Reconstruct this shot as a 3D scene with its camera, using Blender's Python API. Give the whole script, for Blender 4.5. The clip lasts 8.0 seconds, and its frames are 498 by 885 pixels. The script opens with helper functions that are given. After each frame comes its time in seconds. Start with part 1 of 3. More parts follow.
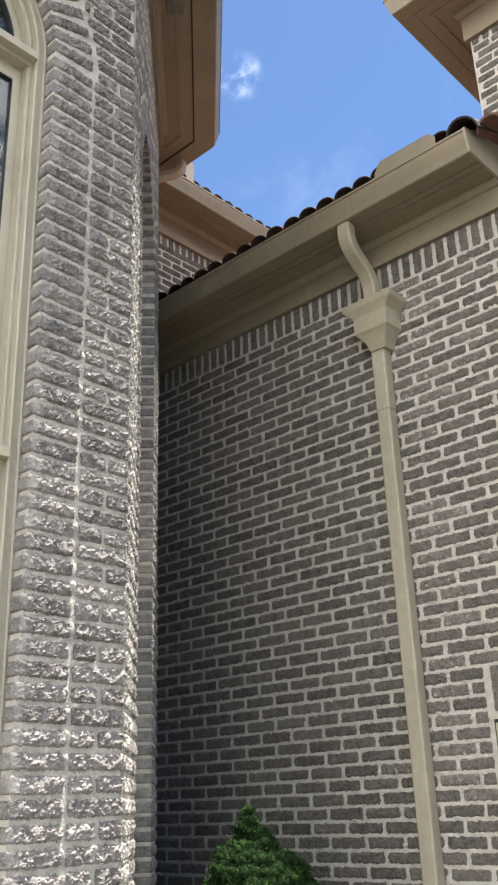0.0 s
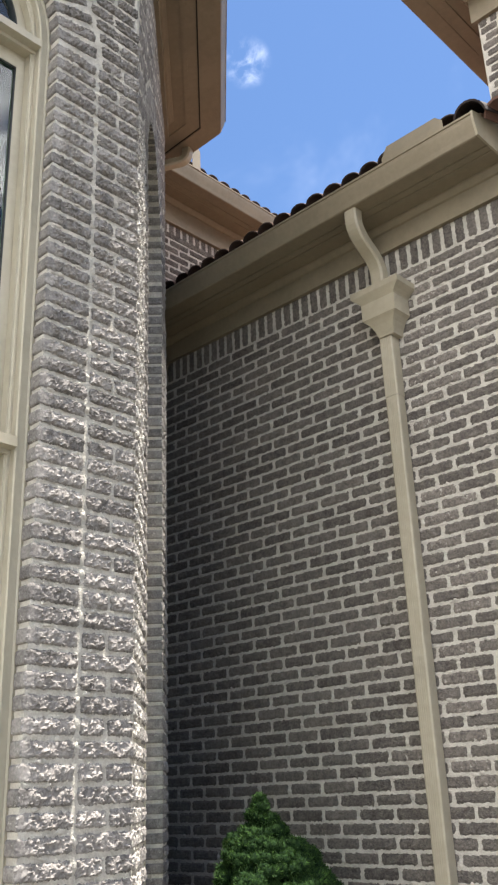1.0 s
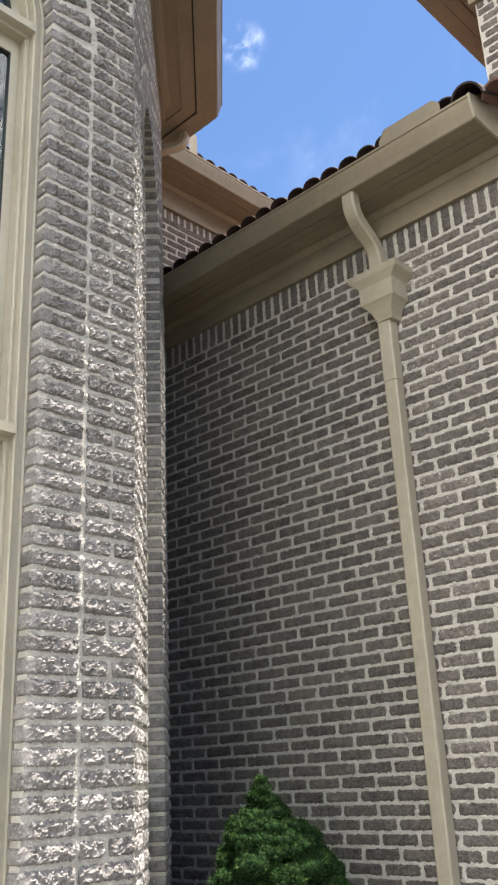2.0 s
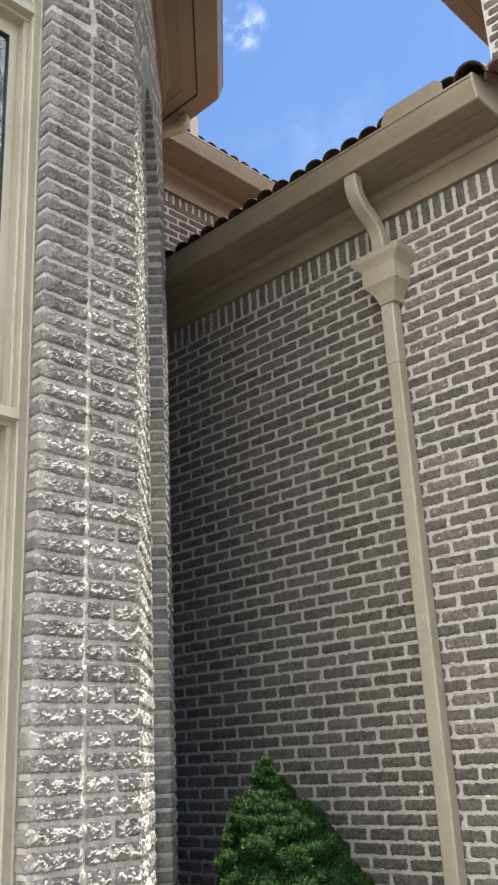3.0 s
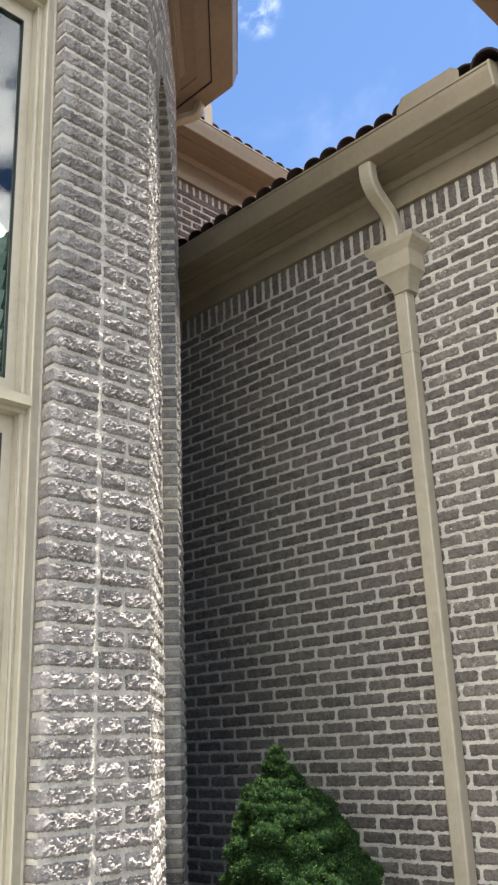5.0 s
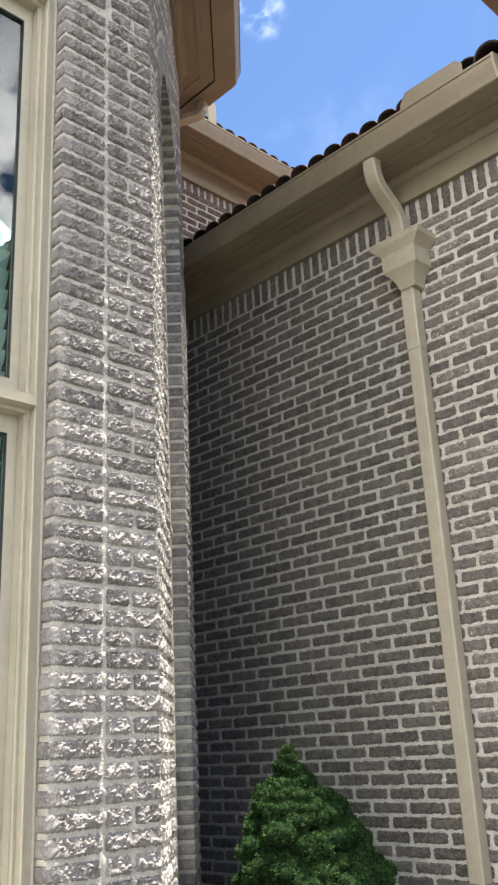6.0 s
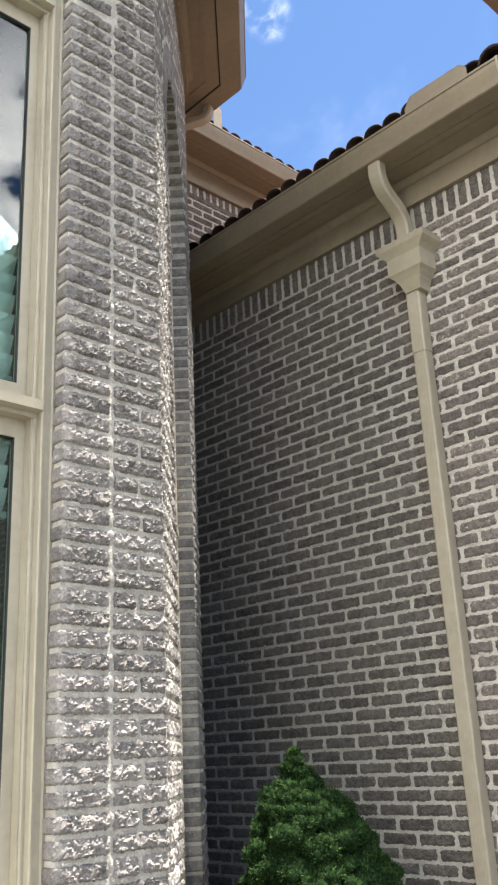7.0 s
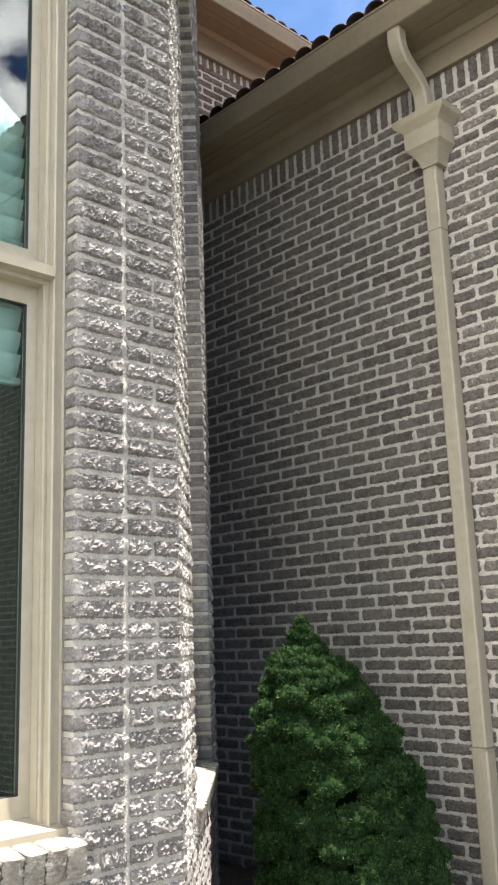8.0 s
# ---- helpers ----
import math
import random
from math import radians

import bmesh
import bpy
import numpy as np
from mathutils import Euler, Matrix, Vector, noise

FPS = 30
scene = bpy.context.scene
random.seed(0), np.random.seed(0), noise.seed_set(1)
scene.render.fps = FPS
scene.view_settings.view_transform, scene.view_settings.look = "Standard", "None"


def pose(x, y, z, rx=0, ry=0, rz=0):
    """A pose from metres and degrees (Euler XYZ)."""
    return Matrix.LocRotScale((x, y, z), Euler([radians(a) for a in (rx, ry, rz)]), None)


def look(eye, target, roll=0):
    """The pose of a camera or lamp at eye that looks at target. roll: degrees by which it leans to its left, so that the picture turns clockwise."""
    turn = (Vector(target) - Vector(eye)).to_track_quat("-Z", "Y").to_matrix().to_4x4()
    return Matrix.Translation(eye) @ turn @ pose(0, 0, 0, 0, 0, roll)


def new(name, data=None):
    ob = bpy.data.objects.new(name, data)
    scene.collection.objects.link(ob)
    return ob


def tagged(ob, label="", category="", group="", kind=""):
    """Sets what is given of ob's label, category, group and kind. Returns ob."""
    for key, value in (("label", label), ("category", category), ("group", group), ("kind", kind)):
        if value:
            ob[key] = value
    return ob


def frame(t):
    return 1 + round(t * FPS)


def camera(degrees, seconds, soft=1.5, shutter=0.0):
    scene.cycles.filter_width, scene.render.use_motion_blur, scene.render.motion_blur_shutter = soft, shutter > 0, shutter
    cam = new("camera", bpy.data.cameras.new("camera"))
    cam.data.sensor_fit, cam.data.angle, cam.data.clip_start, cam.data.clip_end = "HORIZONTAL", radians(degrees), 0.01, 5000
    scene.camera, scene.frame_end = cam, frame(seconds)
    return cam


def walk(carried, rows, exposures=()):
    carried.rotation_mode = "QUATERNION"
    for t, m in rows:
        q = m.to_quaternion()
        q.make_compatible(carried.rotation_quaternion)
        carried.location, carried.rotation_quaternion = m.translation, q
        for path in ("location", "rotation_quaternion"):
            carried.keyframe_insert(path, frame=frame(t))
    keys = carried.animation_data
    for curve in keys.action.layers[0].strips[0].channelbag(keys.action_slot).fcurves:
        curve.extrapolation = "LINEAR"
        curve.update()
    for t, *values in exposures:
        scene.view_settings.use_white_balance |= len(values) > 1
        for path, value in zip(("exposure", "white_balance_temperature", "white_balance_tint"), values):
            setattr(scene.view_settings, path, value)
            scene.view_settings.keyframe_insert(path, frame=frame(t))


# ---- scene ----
cam = camera(31.0, 8.0, 2.3)
PATH = [
    (0, (2.931, -4.412, 1.612), (1.68, -3.044, 2.362), -2.1),
    (0.5, (2.928, -4.393, 1.61), (1.656, -3.036, 2.344), -2.1),
    (1, (2.932, -4.396, 1.611), (1.657, -3.037, 2.339), -2.3),
    (1.5, (2.938, -4.398, 1.605), (1.66, -3.036, 2.322), -2.5),
    (3, (2.941, -4.398, 1.608), (1.643, -3.029, 2.272), -3.0),
    (3.5, (2.942, -4.398, 1.605), (1.636, -3.034, 2.264), -2.9),
    (4, (2.936, -4.403, 1.606), (1.626, -3.04, 2.26), -2.4),
    (5.5, (2.932, -4.377, 1.601), (1.602, -3.029, 2.243), -2.6),
    (6, (2.928, -4.364, 1.595), (1.59, -3.026, 2.243), -2.9),
    (6.5, (2.942, -4.37, 1.599), (1.602, -3.038, 2.255), -3.0),
    (7, (2.946, -4.375, 1.594), (1.599, -3.049, 2.247), -2.9),
    (7.5, (2.937, -4.38, 1.584), (1.568, -3.049, 2.178), -2.6),
    (8, (2.91, -4.386, 1.505), (1.502, -3.031, 1.933), -2.1),
]
walk(cam, [(t, look(e, g, r)) for t, e, g, r in PATH], [(0.0, 1.63), (4.0, 1.77), (7.0, 1.79), (8.0, 1.79)])

# ---- world, sun ----
SUN = Vector((0.138, 0.152, 1.0)).normalized()
SUN_EL = math.asin(SUN.z)
SUN_ROT = math.atan2(SUN.x, SUN.y)


def link(nt, a, b):
    nt.links.new(a, b)


def node(nt, kind, **inputs):
    n = nt.nodes.new(kind)
    for key, value in inputs.items():
        n.inputs[key.replace("_", " ")].default_value = value
    return n


def maths(nt, op, a, b=None, c=None, clamp=False):
    n = nt.nodes.new("ShaderNodeMath")
    n.operation, n.use_clamp = op, clamp
    for slot, v in enumerate((a, b, c)):
        if v is None:
            continue
        if isinstance(v, (int, float)):
            n.inputs[slot].default_value = v
        else:
            link(nt, v, n.inputs[slot])
    return n.outputs[0]


def span(nt, v, lo, hi, smooth=True):
    n = nt.nodes.new("ShaderNodeMapRange")
    n.interpolation_type = "SMOOTHSTEP" if smooth else "LINEAR"
    n.inputs["From Min"].default_value, n.inputs["From Max"].default_value = lo, hi
    link(nt, v, n.inputs["Value"])
    return n.outputs["Result"]


def dot(nt, v, axis):
    n = nt.nodes.new("ShaderNodeVectorMath")
    n.operation = "DOT_PRODUCT"
    link(nt, v, n.inputs[0])
    n.inputs[1].default_value = axis
    return n.outputs["Value"]


def mixed(nt, fac, a, b, blend="MIX"):
    n = nt.nodes.new("ShaderNodeMix")
    n.data_type, n.blend_type = "RGBA", blend
    for slot, v in ((0, fac), (6, a), (7, b)):
        if isinstance(v, (int, float)):
            n.inputs[slot].default_value = v
        elif isinstance(v, tuple):
            n.inputs[slot].default_value = (*v, 1.0)
        else:
            link(nt, v, n.inputs[slot])
    return n.outputs[2]


def noisy(nt, vector, scale, detail=4.0, rough=0.55, distort=0.0):
    n = node(nt, "ShaderNodeTexNoise", Scale=scale, Detail=detail, Roughness=rough, Distortion=distort)
    if vector is not None:
        link(nt, vector, n.inputs["Vector"])
    return n.outputs["Fac"]


world = bpy.data.worlds.new("sky")
scene.world = world
world.use_nodes = True
wt = world.node_tree
wt.nodes.clear()
sky = wt.nodes.new("ShaderNodeTexSky")
sky.sky_type, sky.sun_disc = "NISHITA", False
sky.sun_elevation, sky.sun_rotation = SUN_EL, SUN_ROT
sky.altitude, sky.air_density, sky.dust_density, sky.ozone_density = 200, 1.0, 0.25, 3.0
coords = wt.nodes.new("ShaderNodeTexCoord").outputs["Generated"]
# broken cumulus over the open eastern sky, thin wisps in the north-west
# southern bank of broken cumulus added out of view to light the wing wall
south_fill = span(wt, dot(wt, coords, tuple(Vector((0.10, -0.90, 0.38)).normalized())), 0.74, 0.96)
east = span(wt, dot(wt, coords, tuple(Vector((0.80, 0.50, 0.34)).normalized())), 0.70, 0.93)
low = maths(wt, "SUBTRACT", 1.0, span(wt, dot(wt, coords, (0, 0, 1)), 0.56, 0.76))
ragged = span(wt, noisy(wt, coords, 17.0, 6.0, 0.62, 0.2), 0.36, 0.60)
cover = maths(wt, "MAXIMUM", south_fill, maths(wt, "MULTIPLY", maths(wt, "MULTIPLY", east, low), maths(wt, "MULTIPLY", ragged, 0.85)))
puffs = span(wt, noisy(wt, coords, 5.0, 8.0, 0.62, 0.3), 0.38, 0.60)
WISPS = [((-0.480, 0.531, 0.698), 0.9996, 1.0003), ((-0.487, 0.516, 0.705), 0.9997, 1.0003)]
wisp = None
for way, lo, hi in WISPS:
    w = Vector(way).normalized()
    spot = span(wt, dot(wt, coords, tuple(w)), lo, hi)
    wisp = spot if wisp is None else maths(wt, "MAXIMUM", wisp, spot)
streak = span(wt, noisy(wt, coords, 26.0, 6.0, 0.60, 0.3), 0.40, 0.75)
veil = maths(wt, "MULTIPLY", span(wt, noisy(wt, coords, 3.0, 5.0, 0.6, 0.6), 0.50, 0.90), 0.045)
cloud = maths(wt, "MAXIMUM", maths(wt, "MULTIPLY", cover, puffs), maths(wt, "MULTIPLY", maths(wt, "MULTIPLY", wisp, streak), 0.19))
cloud = maths(wt, "MAXIMUM", cloud, veil, clamp=True)
azure = mixed(wt, 1.0, sky.outputs[0], (0.86, 0.97, 1.08), "MULTIPLY")
tone = mixed(wt, cloud, azure, (58.0, 56.6, 53.6))
back = node(wt, "ShaderNodeBackground", Strength=0.066)
link(wt, tone, back.inputs["Color"])
link(wt, back.outputs[0], wt.nodes.new("ShaderNodeOutputWorld").inputs["Surface"])

lamp = bpy.data.lights.new("sun", "SUN")
lamp.energy, lamp.angle, lamp.color = 5.0, radians(0.55), (1.0, 0.95, 0.87)
sun = new("sun", lamp)
sun.matrix_world = look(tuple(SUN * 40), (0, 0, 0))


# ---- materials ----
def surface(name, dark, light, scale=8.0, rough=0.7, bump=0.0, bump_scale=120.0, vary=0.0, metal=0.0, stain=None, stain_at=(0.55, 0.75), stain_scale=3.0, stretch=(1, 1, 1), spec=0.4, grain=0.4, crisp=0.55, fine_scale=0.0, contrast=(0.34, 0.66)):
    m = bpy.data.materials.new(name)
    m.use_nodes = True
    nt = m.node_tree
    b = nt.nodes["Principled BSDF"]
    b.inputs["Roughness"].default_value, b.inputs["Metallic"].default_value = rough, metal
    b.inputs["Specular IOR Level"].default_value = spec
    at = nt.nodes.new("ShaderNodeNewGeometry")
    move = nt.nodes.new("ShaderNodeMapping")
    move.inputs["Scale"].default_value = stretch
    link(nt, at.outputs["Position"], move.inputs["Vector"])
    p = move.outputs["Vector"]
    big, fine = noisy(nt, p, scale, 5.0, 0.6), noisy(nt, p, fine_scale or scale * 9, 4.0, 0.6)
    f = maths(nt, "ADD", maths(nt, "MULTIPLY", big, 1 - grain), maths(nt, "MULTIPLY", fine, grain))
    f = span(nt, f, *contrast)
    if vary:
        one = nt.nodes.new("ShaderNodeObjectInfo").outputs["Random"]
        lot = maths(nt, "FRACT", maths(nt, "ADD", one, at.outputs["Random Per Island"]))
        f = maths(nt, "ADD", maths(nt, "MULTIPLY", f, 1 - vary), maths(nt, "MULTIPLY", lot, vary), clamp=True)
    tone = mixed(nt, f, dark, light)
    if stain:
        tone = mixed(nt, span(nt, noisy(nt, p, stain_scale, 6.0, 0.65, 0.4), *stain_at), tone, stain)
    link(nt, tone, b.inputs["Base Color"])
    if bump:
        g = nt.nodes.new("ShaderNodeBump")
        g.inputs["Strength"].default_value, g.inputs["Distance"].default_value = 1.0, bump
        h = maths(nt, "ADD", noisy(nt, p, bump_scale, 5.0, crisp), maths(nt, "MULTIPLY", noisy(nt, p, bump_scale * 0.3, 3.0, 0.5), 1.2))
        link(nt, h, g.inputs["Height"])
        link(nt, g.outputs[0], b.inputs["Normal"])
    return m


def shine(name, color, rough, **more):
    m = bpy.data.materials.new(name)
    m.use_nodes = True
    b = m.node_tree.nodes["Principled BSDF"]
    b.inputs["Base Color"].default_value, b.inputs["Roughness"].default_value = (*color, 1), rough
    for key, value in more.items():
        b.inputs[key.replace("_", " ")].default_value = value
    return m


BRICK = surface("brick_grey", (0.075, 0.065, 0.058), (0.26, 0.227, 0.198), 18, 0.95, 0.018, 120, 0.30, stain=(0.36, 0.33, 0.29), stain_at=(0.66, 0.84), stain_scale=60, grain=0.55, spec=0.15, fine_scale=90, contrast=(0.30, 0.70))
BRICK_SMEARED = surface("brick_mortar_smeared", (0.075, 0.064, 0.057), (0.27, 0.235, 0.205), 20, 0.95, 0.0075, 95, 0.25, stain=(0.52, 0.48, 0.42), stain_at=(0.56, 0.72), stain_scale=38, grain=0.6, spec=0.15, fine_scale=85, contrast=(0.32, 0.68))
BRICK_ROUGH = surface("brick_rock_face", (0.095, 0.086, 0.080), (0.36, 0.330, 0.305), 20, 0.95, 0.0018, 170, 0.34, stain=(0.66, 0.62, 0.56), stain_at=(0.60, 0.74), stain_scale=50, grain=0.5, spec=0.15, fine_scale=110, contrast=(0.32, 0.68))
# paler copy of the rock face: corner sunlight and mortar put into the colour
BRICK_SUNLIT = surface("brick_rock_face_sunlit", (0.14, 0.127, 0.115), (0.39, 0.357, 0.325), 20, 0.95, 0.0018, 170, 0.3, stain=(0.68, 0.64, 0.57), stain_at=(0.46, 0.62), stain_scale=42, grain=0.5, spec=0.15, fine_scale=110, contrast=(0.32, 0.68))
BRICK_SILL = surface("sill_brick_worn", (0.20, 0.175, 0.145), (0.42, 0.375, 0.31), 14, 0.95, 0.003, 120, 0.25, stain=(0.62, 0.57, 0.48), stain_at=(0.52, 0.70), stain_scale=24, spec=0.15)
MORTAR = surface("mortar", (0.405, 0.370, 0.318), (0.57, 0.527, 0.458), 16, 0.95, 0.006, 110, spec=0.2, contrast=(0.36, 0.64))
# trim paint, also put on gutters as the spout paint darkened for shade
TRIM_SHADED = surface("trim_paint_shaded", (0.197, 0.160, 0.107), (0.245, 0.200, 0.136), 2.5, 0.5, 0.0006, 60, 0.1, stain=(0.205, 0.168, 0.12), stain_at=(0.55, 0.85), stain_scale=1.6)
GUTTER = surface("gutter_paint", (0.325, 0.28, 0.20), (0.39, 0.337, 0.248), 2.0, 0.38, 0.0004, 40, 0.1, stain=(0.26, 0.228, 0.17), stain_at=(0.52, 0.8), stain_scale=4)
FRAME = surface("window_paint", (0.36, 0.317, 0.233), (0.42, 0.37, 0.275), 3.0, 0.42, 0.0003, 60)
TILE = surface("clay_tile", (0.15, 0.087, 0.064), (0.30, 0.188, 0.140), 7, 0.78, 0.002, 90, 0.45, stain=(0.11, 0.070, 0.052), stain_at=(0.55, 0.8), stain_scale=5)
# near-black clay: shade of backlit tile ends and undersides put into the colour
TILE_SHADED = surface("clay_tile_shaded", (0.012, 0.009, 0.009), (0.045, 0.026, 0.022), 9, 0.8, 0.002, 90, 0.3)
TILE_RED = surface("rake_clay", (0.10, 0.050, 0.036), (0.17, 0.085, 0.060), 7, 0.75, 0.002, 90, 0.3)
GASKET = shine("black_gasket", (0.012, 0.012, 0.012), 0.6)
BLIND = surface("blind_slat", (0.70, 0.71, 0.68), (0.78, 0.79, 0.76), 4, 0.5)
# near-black tone that stands for an unlit room
ROOM_SHADE = surface("interior_shade", (0.05, 0.047, 0.042), (0.08, 0.075, 0.066), 2, 0.9)
GROUND = surface("worn_paving", (0.065, 0.062, 0.053), (0.115, 0.110, 0.096), 0.7, 0.9, 0.003, 60, stain=(0.055, 0.057, 0.045), stain_at=(0.5, 0.75), stain_scale=0.5)
MULCH = surface("mulch", (0.022, 0.014, 0.010), (0.075, 0.048, 0.032), 30, 0.95, 0.03, 45)
LEAF = surface("spruce_needles", (0.003, 0.011, 0.006), (0.135, 0.255, 0.052), 20, 0.75, 0.0, 160, 0.30, spec=0.10, contrast=(0.44, 0.78))
# shoots far darker than the needles: shade between them put into the colour
LEAF_BODY = surface("spruce_shoots_shaded", (0.003, 0.008, 0.005), (0.022, 0.045, 0.013), 60, 0.9, 0.004, 200, spec=0.03)
# near-black core: shade deep inside the crown put into its colour
LEAF_INNER_SHADE = surface("spruce_inner_shade", (0.004, 0.008, 0.003), (0.010, 0.020, 0.007), 30, 0.95, spec=0.0)
VENT = surface("vent_paint", (0.13, 0.125, 0.11), (0.19, 0.18, 0.16), 8, 0.6)
BARK = surface("bark", (0.07, 0.05, 0.035), (0.15, 0.11, 0.08), 40, 0.9, 0.01, 60)
# near-black fill that stands for the shade inside open gaps
GAP_SHADE = shine("gap_shade", (0.02, 0.018, 0.016), 0.9)


def glass(name):
    m = bpy.data.materials.new(name)
    m.use_nodes = True
    nt = m.node_tree
    nt.nodes.clear()
    g = node(nt, "ShaderNodeBsdfGlossy", Roughness=0.0)
    g.inputs["Color"].default_value = (0.90, 0.94, 0.95, 1)
    c = nt.nodes.new("ShaderNodeBsdfTransparent")
    c.inputs["Color"].default_value = (0.70, 0.85, 0.82, 1)
    f = node(nt, "ShaderNodeFresnel", IOR=1.5)
    mix = nt.nodes.new("ShaderNodeMixShader")
    link(nt, maths(nt, "ADD", maths(nt, "MULTIPLY", f.outputs[0], 1.05), 0.02, clamp=True), mix.inputs[0])
    link(nt, c.outputs[0], mix.inputs[1])
    link(nt, g.outputs[0], mix.inputs[2])
    link(nt, mix.outputs[0], nt.nodes.new("ShaderNodeOutputMaterial").inputs[0])
    return m


GLASS = glass("tinted_pane")


# ---- building helpers ----
def thing(name, label, category, kind="", group="", m=None):
    ob = tagged(new(name), label, category, group, kind)
    ob.empty_display_size = 0.1
    if m is not None:
        ob.matrix_world = m
    return ob


def mesh_of(name, verts, faces, material, smooth=False):
    me = bpy.data.meshes.new(name)
    me.from_pydata([tuple(v) for v in verts], [], faces)
    me.materials.append(material)
    if smooth:
        me.polygons.foreach_set("use_smooth", [True] * len(me.polygons))
    me.update()
    return me


def piece(name, me, parent=None, m=None, label=""):
    ob = new(name, me)
    if parent is not None:
        ob.parent = parent
    if m is not None:
        ob.matrix_local = m
    if label:
        ob["label"] = label
    return ob


def part(name, bm, material, parent=None, label="", smooth=False):
    bmesh.ops.recalc_face_normals(bm, faces=bm.faces)
    me = bpy.data.meshes.new(name)
    bm.to_mesh(me)
    bm.free()
    me.materials.append(material)
    if smooth:
        me.polygons.foreach_set("use_smooth", [True] * len(me.polygons))
    return piece(name, me, parent, None, label)


def box(x0, x1, y0, y1, z0, z1, bevel=0.0, bm=None):
    own = bm is None
    bm = bmesh.new() if own else bm
    made = bmesh.ops.create_cube(bm, size=1.0)["verts"]
    for v in made:
        v.co = Vector(((x0 + x1) / 2 + v.co.x * (x1 - x0), (y0 + y1) / 2 + v.co.y * (y1 - y0), (z0 + z1) / 2 + v.co.z * (z1 - z0)))
    if bevel:
        bmesh.ops.bevel(bm, geom=[e for e in bm.edges if e.verts[0] in made], offset=bevel, segments=2, affect="EDGES", profile=0.6)
    return bm


def loft(rings, closed=False, caps=True):
    """Skin through rings of points, each a closed outline."""
    bm = bmesh.new()
    rows = [[bm.verts.new(p) for p in ring] for ring in rings]
    n = len(rows[0])
    pairs = list(zip(rows, rows[1:])) + ([(rows[-1], rows[0])] if closed else [])
    for a, b in pairs:
        for i in range(n):
            bm.faces.new((a[i], a[(i + 1) % n], b[(i + 1) % n], b[i]))
    if caps and not closed:
        bm.faces.new(rows[0])
        bm.faces.new(list(reversed(rows[-1])))
    return bm


def along(path, profile, caps=True):
    """A profile of (outward, z) swept along a level polyline of (x, y) with mitred corners; outward is to the right of the path."""
    rings = []
    for i, p in enumerate(path):
        p = Vector(p)
        before = (p - Vector(path[i - 1])).normalized() if i else None
        after = (Vector(path[i + 1]) - p).normalized() if i + 1 < len(path) else None
        before, after = before or after, after or before
        na, nb = Vector((before.y, -before.x)), Vector((after.y, -after.x))
        n = (na + nb) / (1 + na.dot(nb))
        rings.append([(p.x + n.x * o, p.y + n.y * o, z) for o, z in profile])
    return loft(rings, caps=caps)


def slab(outline, depth, y0=0.0):
    """A wall sheet from an outline in (along, up), from y0 to y0 + depth."""
    return loft([[(u, y0, z) for u, z in outline], [(u, y0 + depth, z) for u, z in outline]])


def basis(origin, way):
    """Frame of a wall: x along it, y into it, z up."""
    x = Vector((way[0], way[1], 0)).normalized()
    z = Vector((0, 0, 1))
    y = z.cross(x)
    m = Matrix((x, y, z)).transposed().to_4x4()
    m.translation = Vector(origin)
    return m


# ---- bricks ----
COURSE, BRICK_H, BRICK_L, RUN = 0.075, 0.057, 0.232, 0.254
RND = random.Random(7)


def brick_shape(length, height, proud, depth, rough, nx, nz, rnd):
    """A brick with rounded corners, ragged arrises and a rolled edge; with a fine grid its face is split rock."""
    split, seed = nz > 5, rnd.uniform(0, 50)
    verts, faces, index, plain = [], [], {}, []
    half, tall, corner = length / 2, height / 2, 0.011
    for i in range(nx + 1):
        for j in range(nz + 1):
            x, z = (2 * i / nx - 1) * half, (2 * j / nz - 1) * tall
            up = z / tall
            inner = min(half - abs(x), tall - abs(z))
            dx, dz = abs(x) - half + corner, abs(z) - tall + corner
            if dx > 0 and dz > 0:
                pull = max(dx, dz) / math.hypot(dx, dz)
                x, z = math.copysign(half - corner + dx * pull, x), math.copysign(tall - corner + dz * pull, z)
            plain.append((x, z))
            rim = max(0.0, 1 - inner / 0.012)
            at = Vector((x * 75 + seed, z * 75, seed * 1.7))
            wild = at * 2.6
            z += rim * (0.0062 * noise.noise(at) + 0.0072 * noise.noise(wild))
            x += rim * (0.0070 * noise.noise(at + Vector((0, 0, 9))) + 0.0080 * noise.noise(wild + Vector((0, 0, 9))))
            roll = max(0.0, 1 - inner / 0.007) ** 1.5 * min(proud, 0.004)
            if split:
                swell = (1 - ((up + 0.35) / 1.35) ** 2) * (0.55 + 0.9 * noise.noise(at * 0.4))
                lump = 2.4 * noise.noise(at * 0.8) + 1.7 * noise.noise(wild * 0.62) + 0.12
                lump = min(max(0.0, lump), 1.0) * rnd.uniform(0.70, 1.15) + 0.95 * max(0.0, swell)
                if length == 0.214:
                    lump *= min(1.0, max(0.0, x / length + 0.5 - 0.10) / 0.14)
                out = rough * (1.20 * lump + 0.12 * rnd.random()) * (0.35 + 0.65 * min(1.0, inner / 0.006))
            else:
                out = rough * (0.6 + 0.7 * noise.noise(at * 1.3) + 0.5 * noise.noise(wild)) * (inner > 0)
            index[i, j] = len(verts)
            verts.append((x, roll - proud - out, z))
    for i in range(nx):
        for j in range(nz):
            faces.append((index[i, j], index[i + 1, j], index[i + 1, j + 1], index[i, j + 1]))
    rim = [index[i, 0] for i in range(nx)] + [index[nx, j] for j in range(nz)] + [index[i, nz] for i in range(nx, 0, -1)] + [index[0, j] for j in range(nz, 0, -1)]
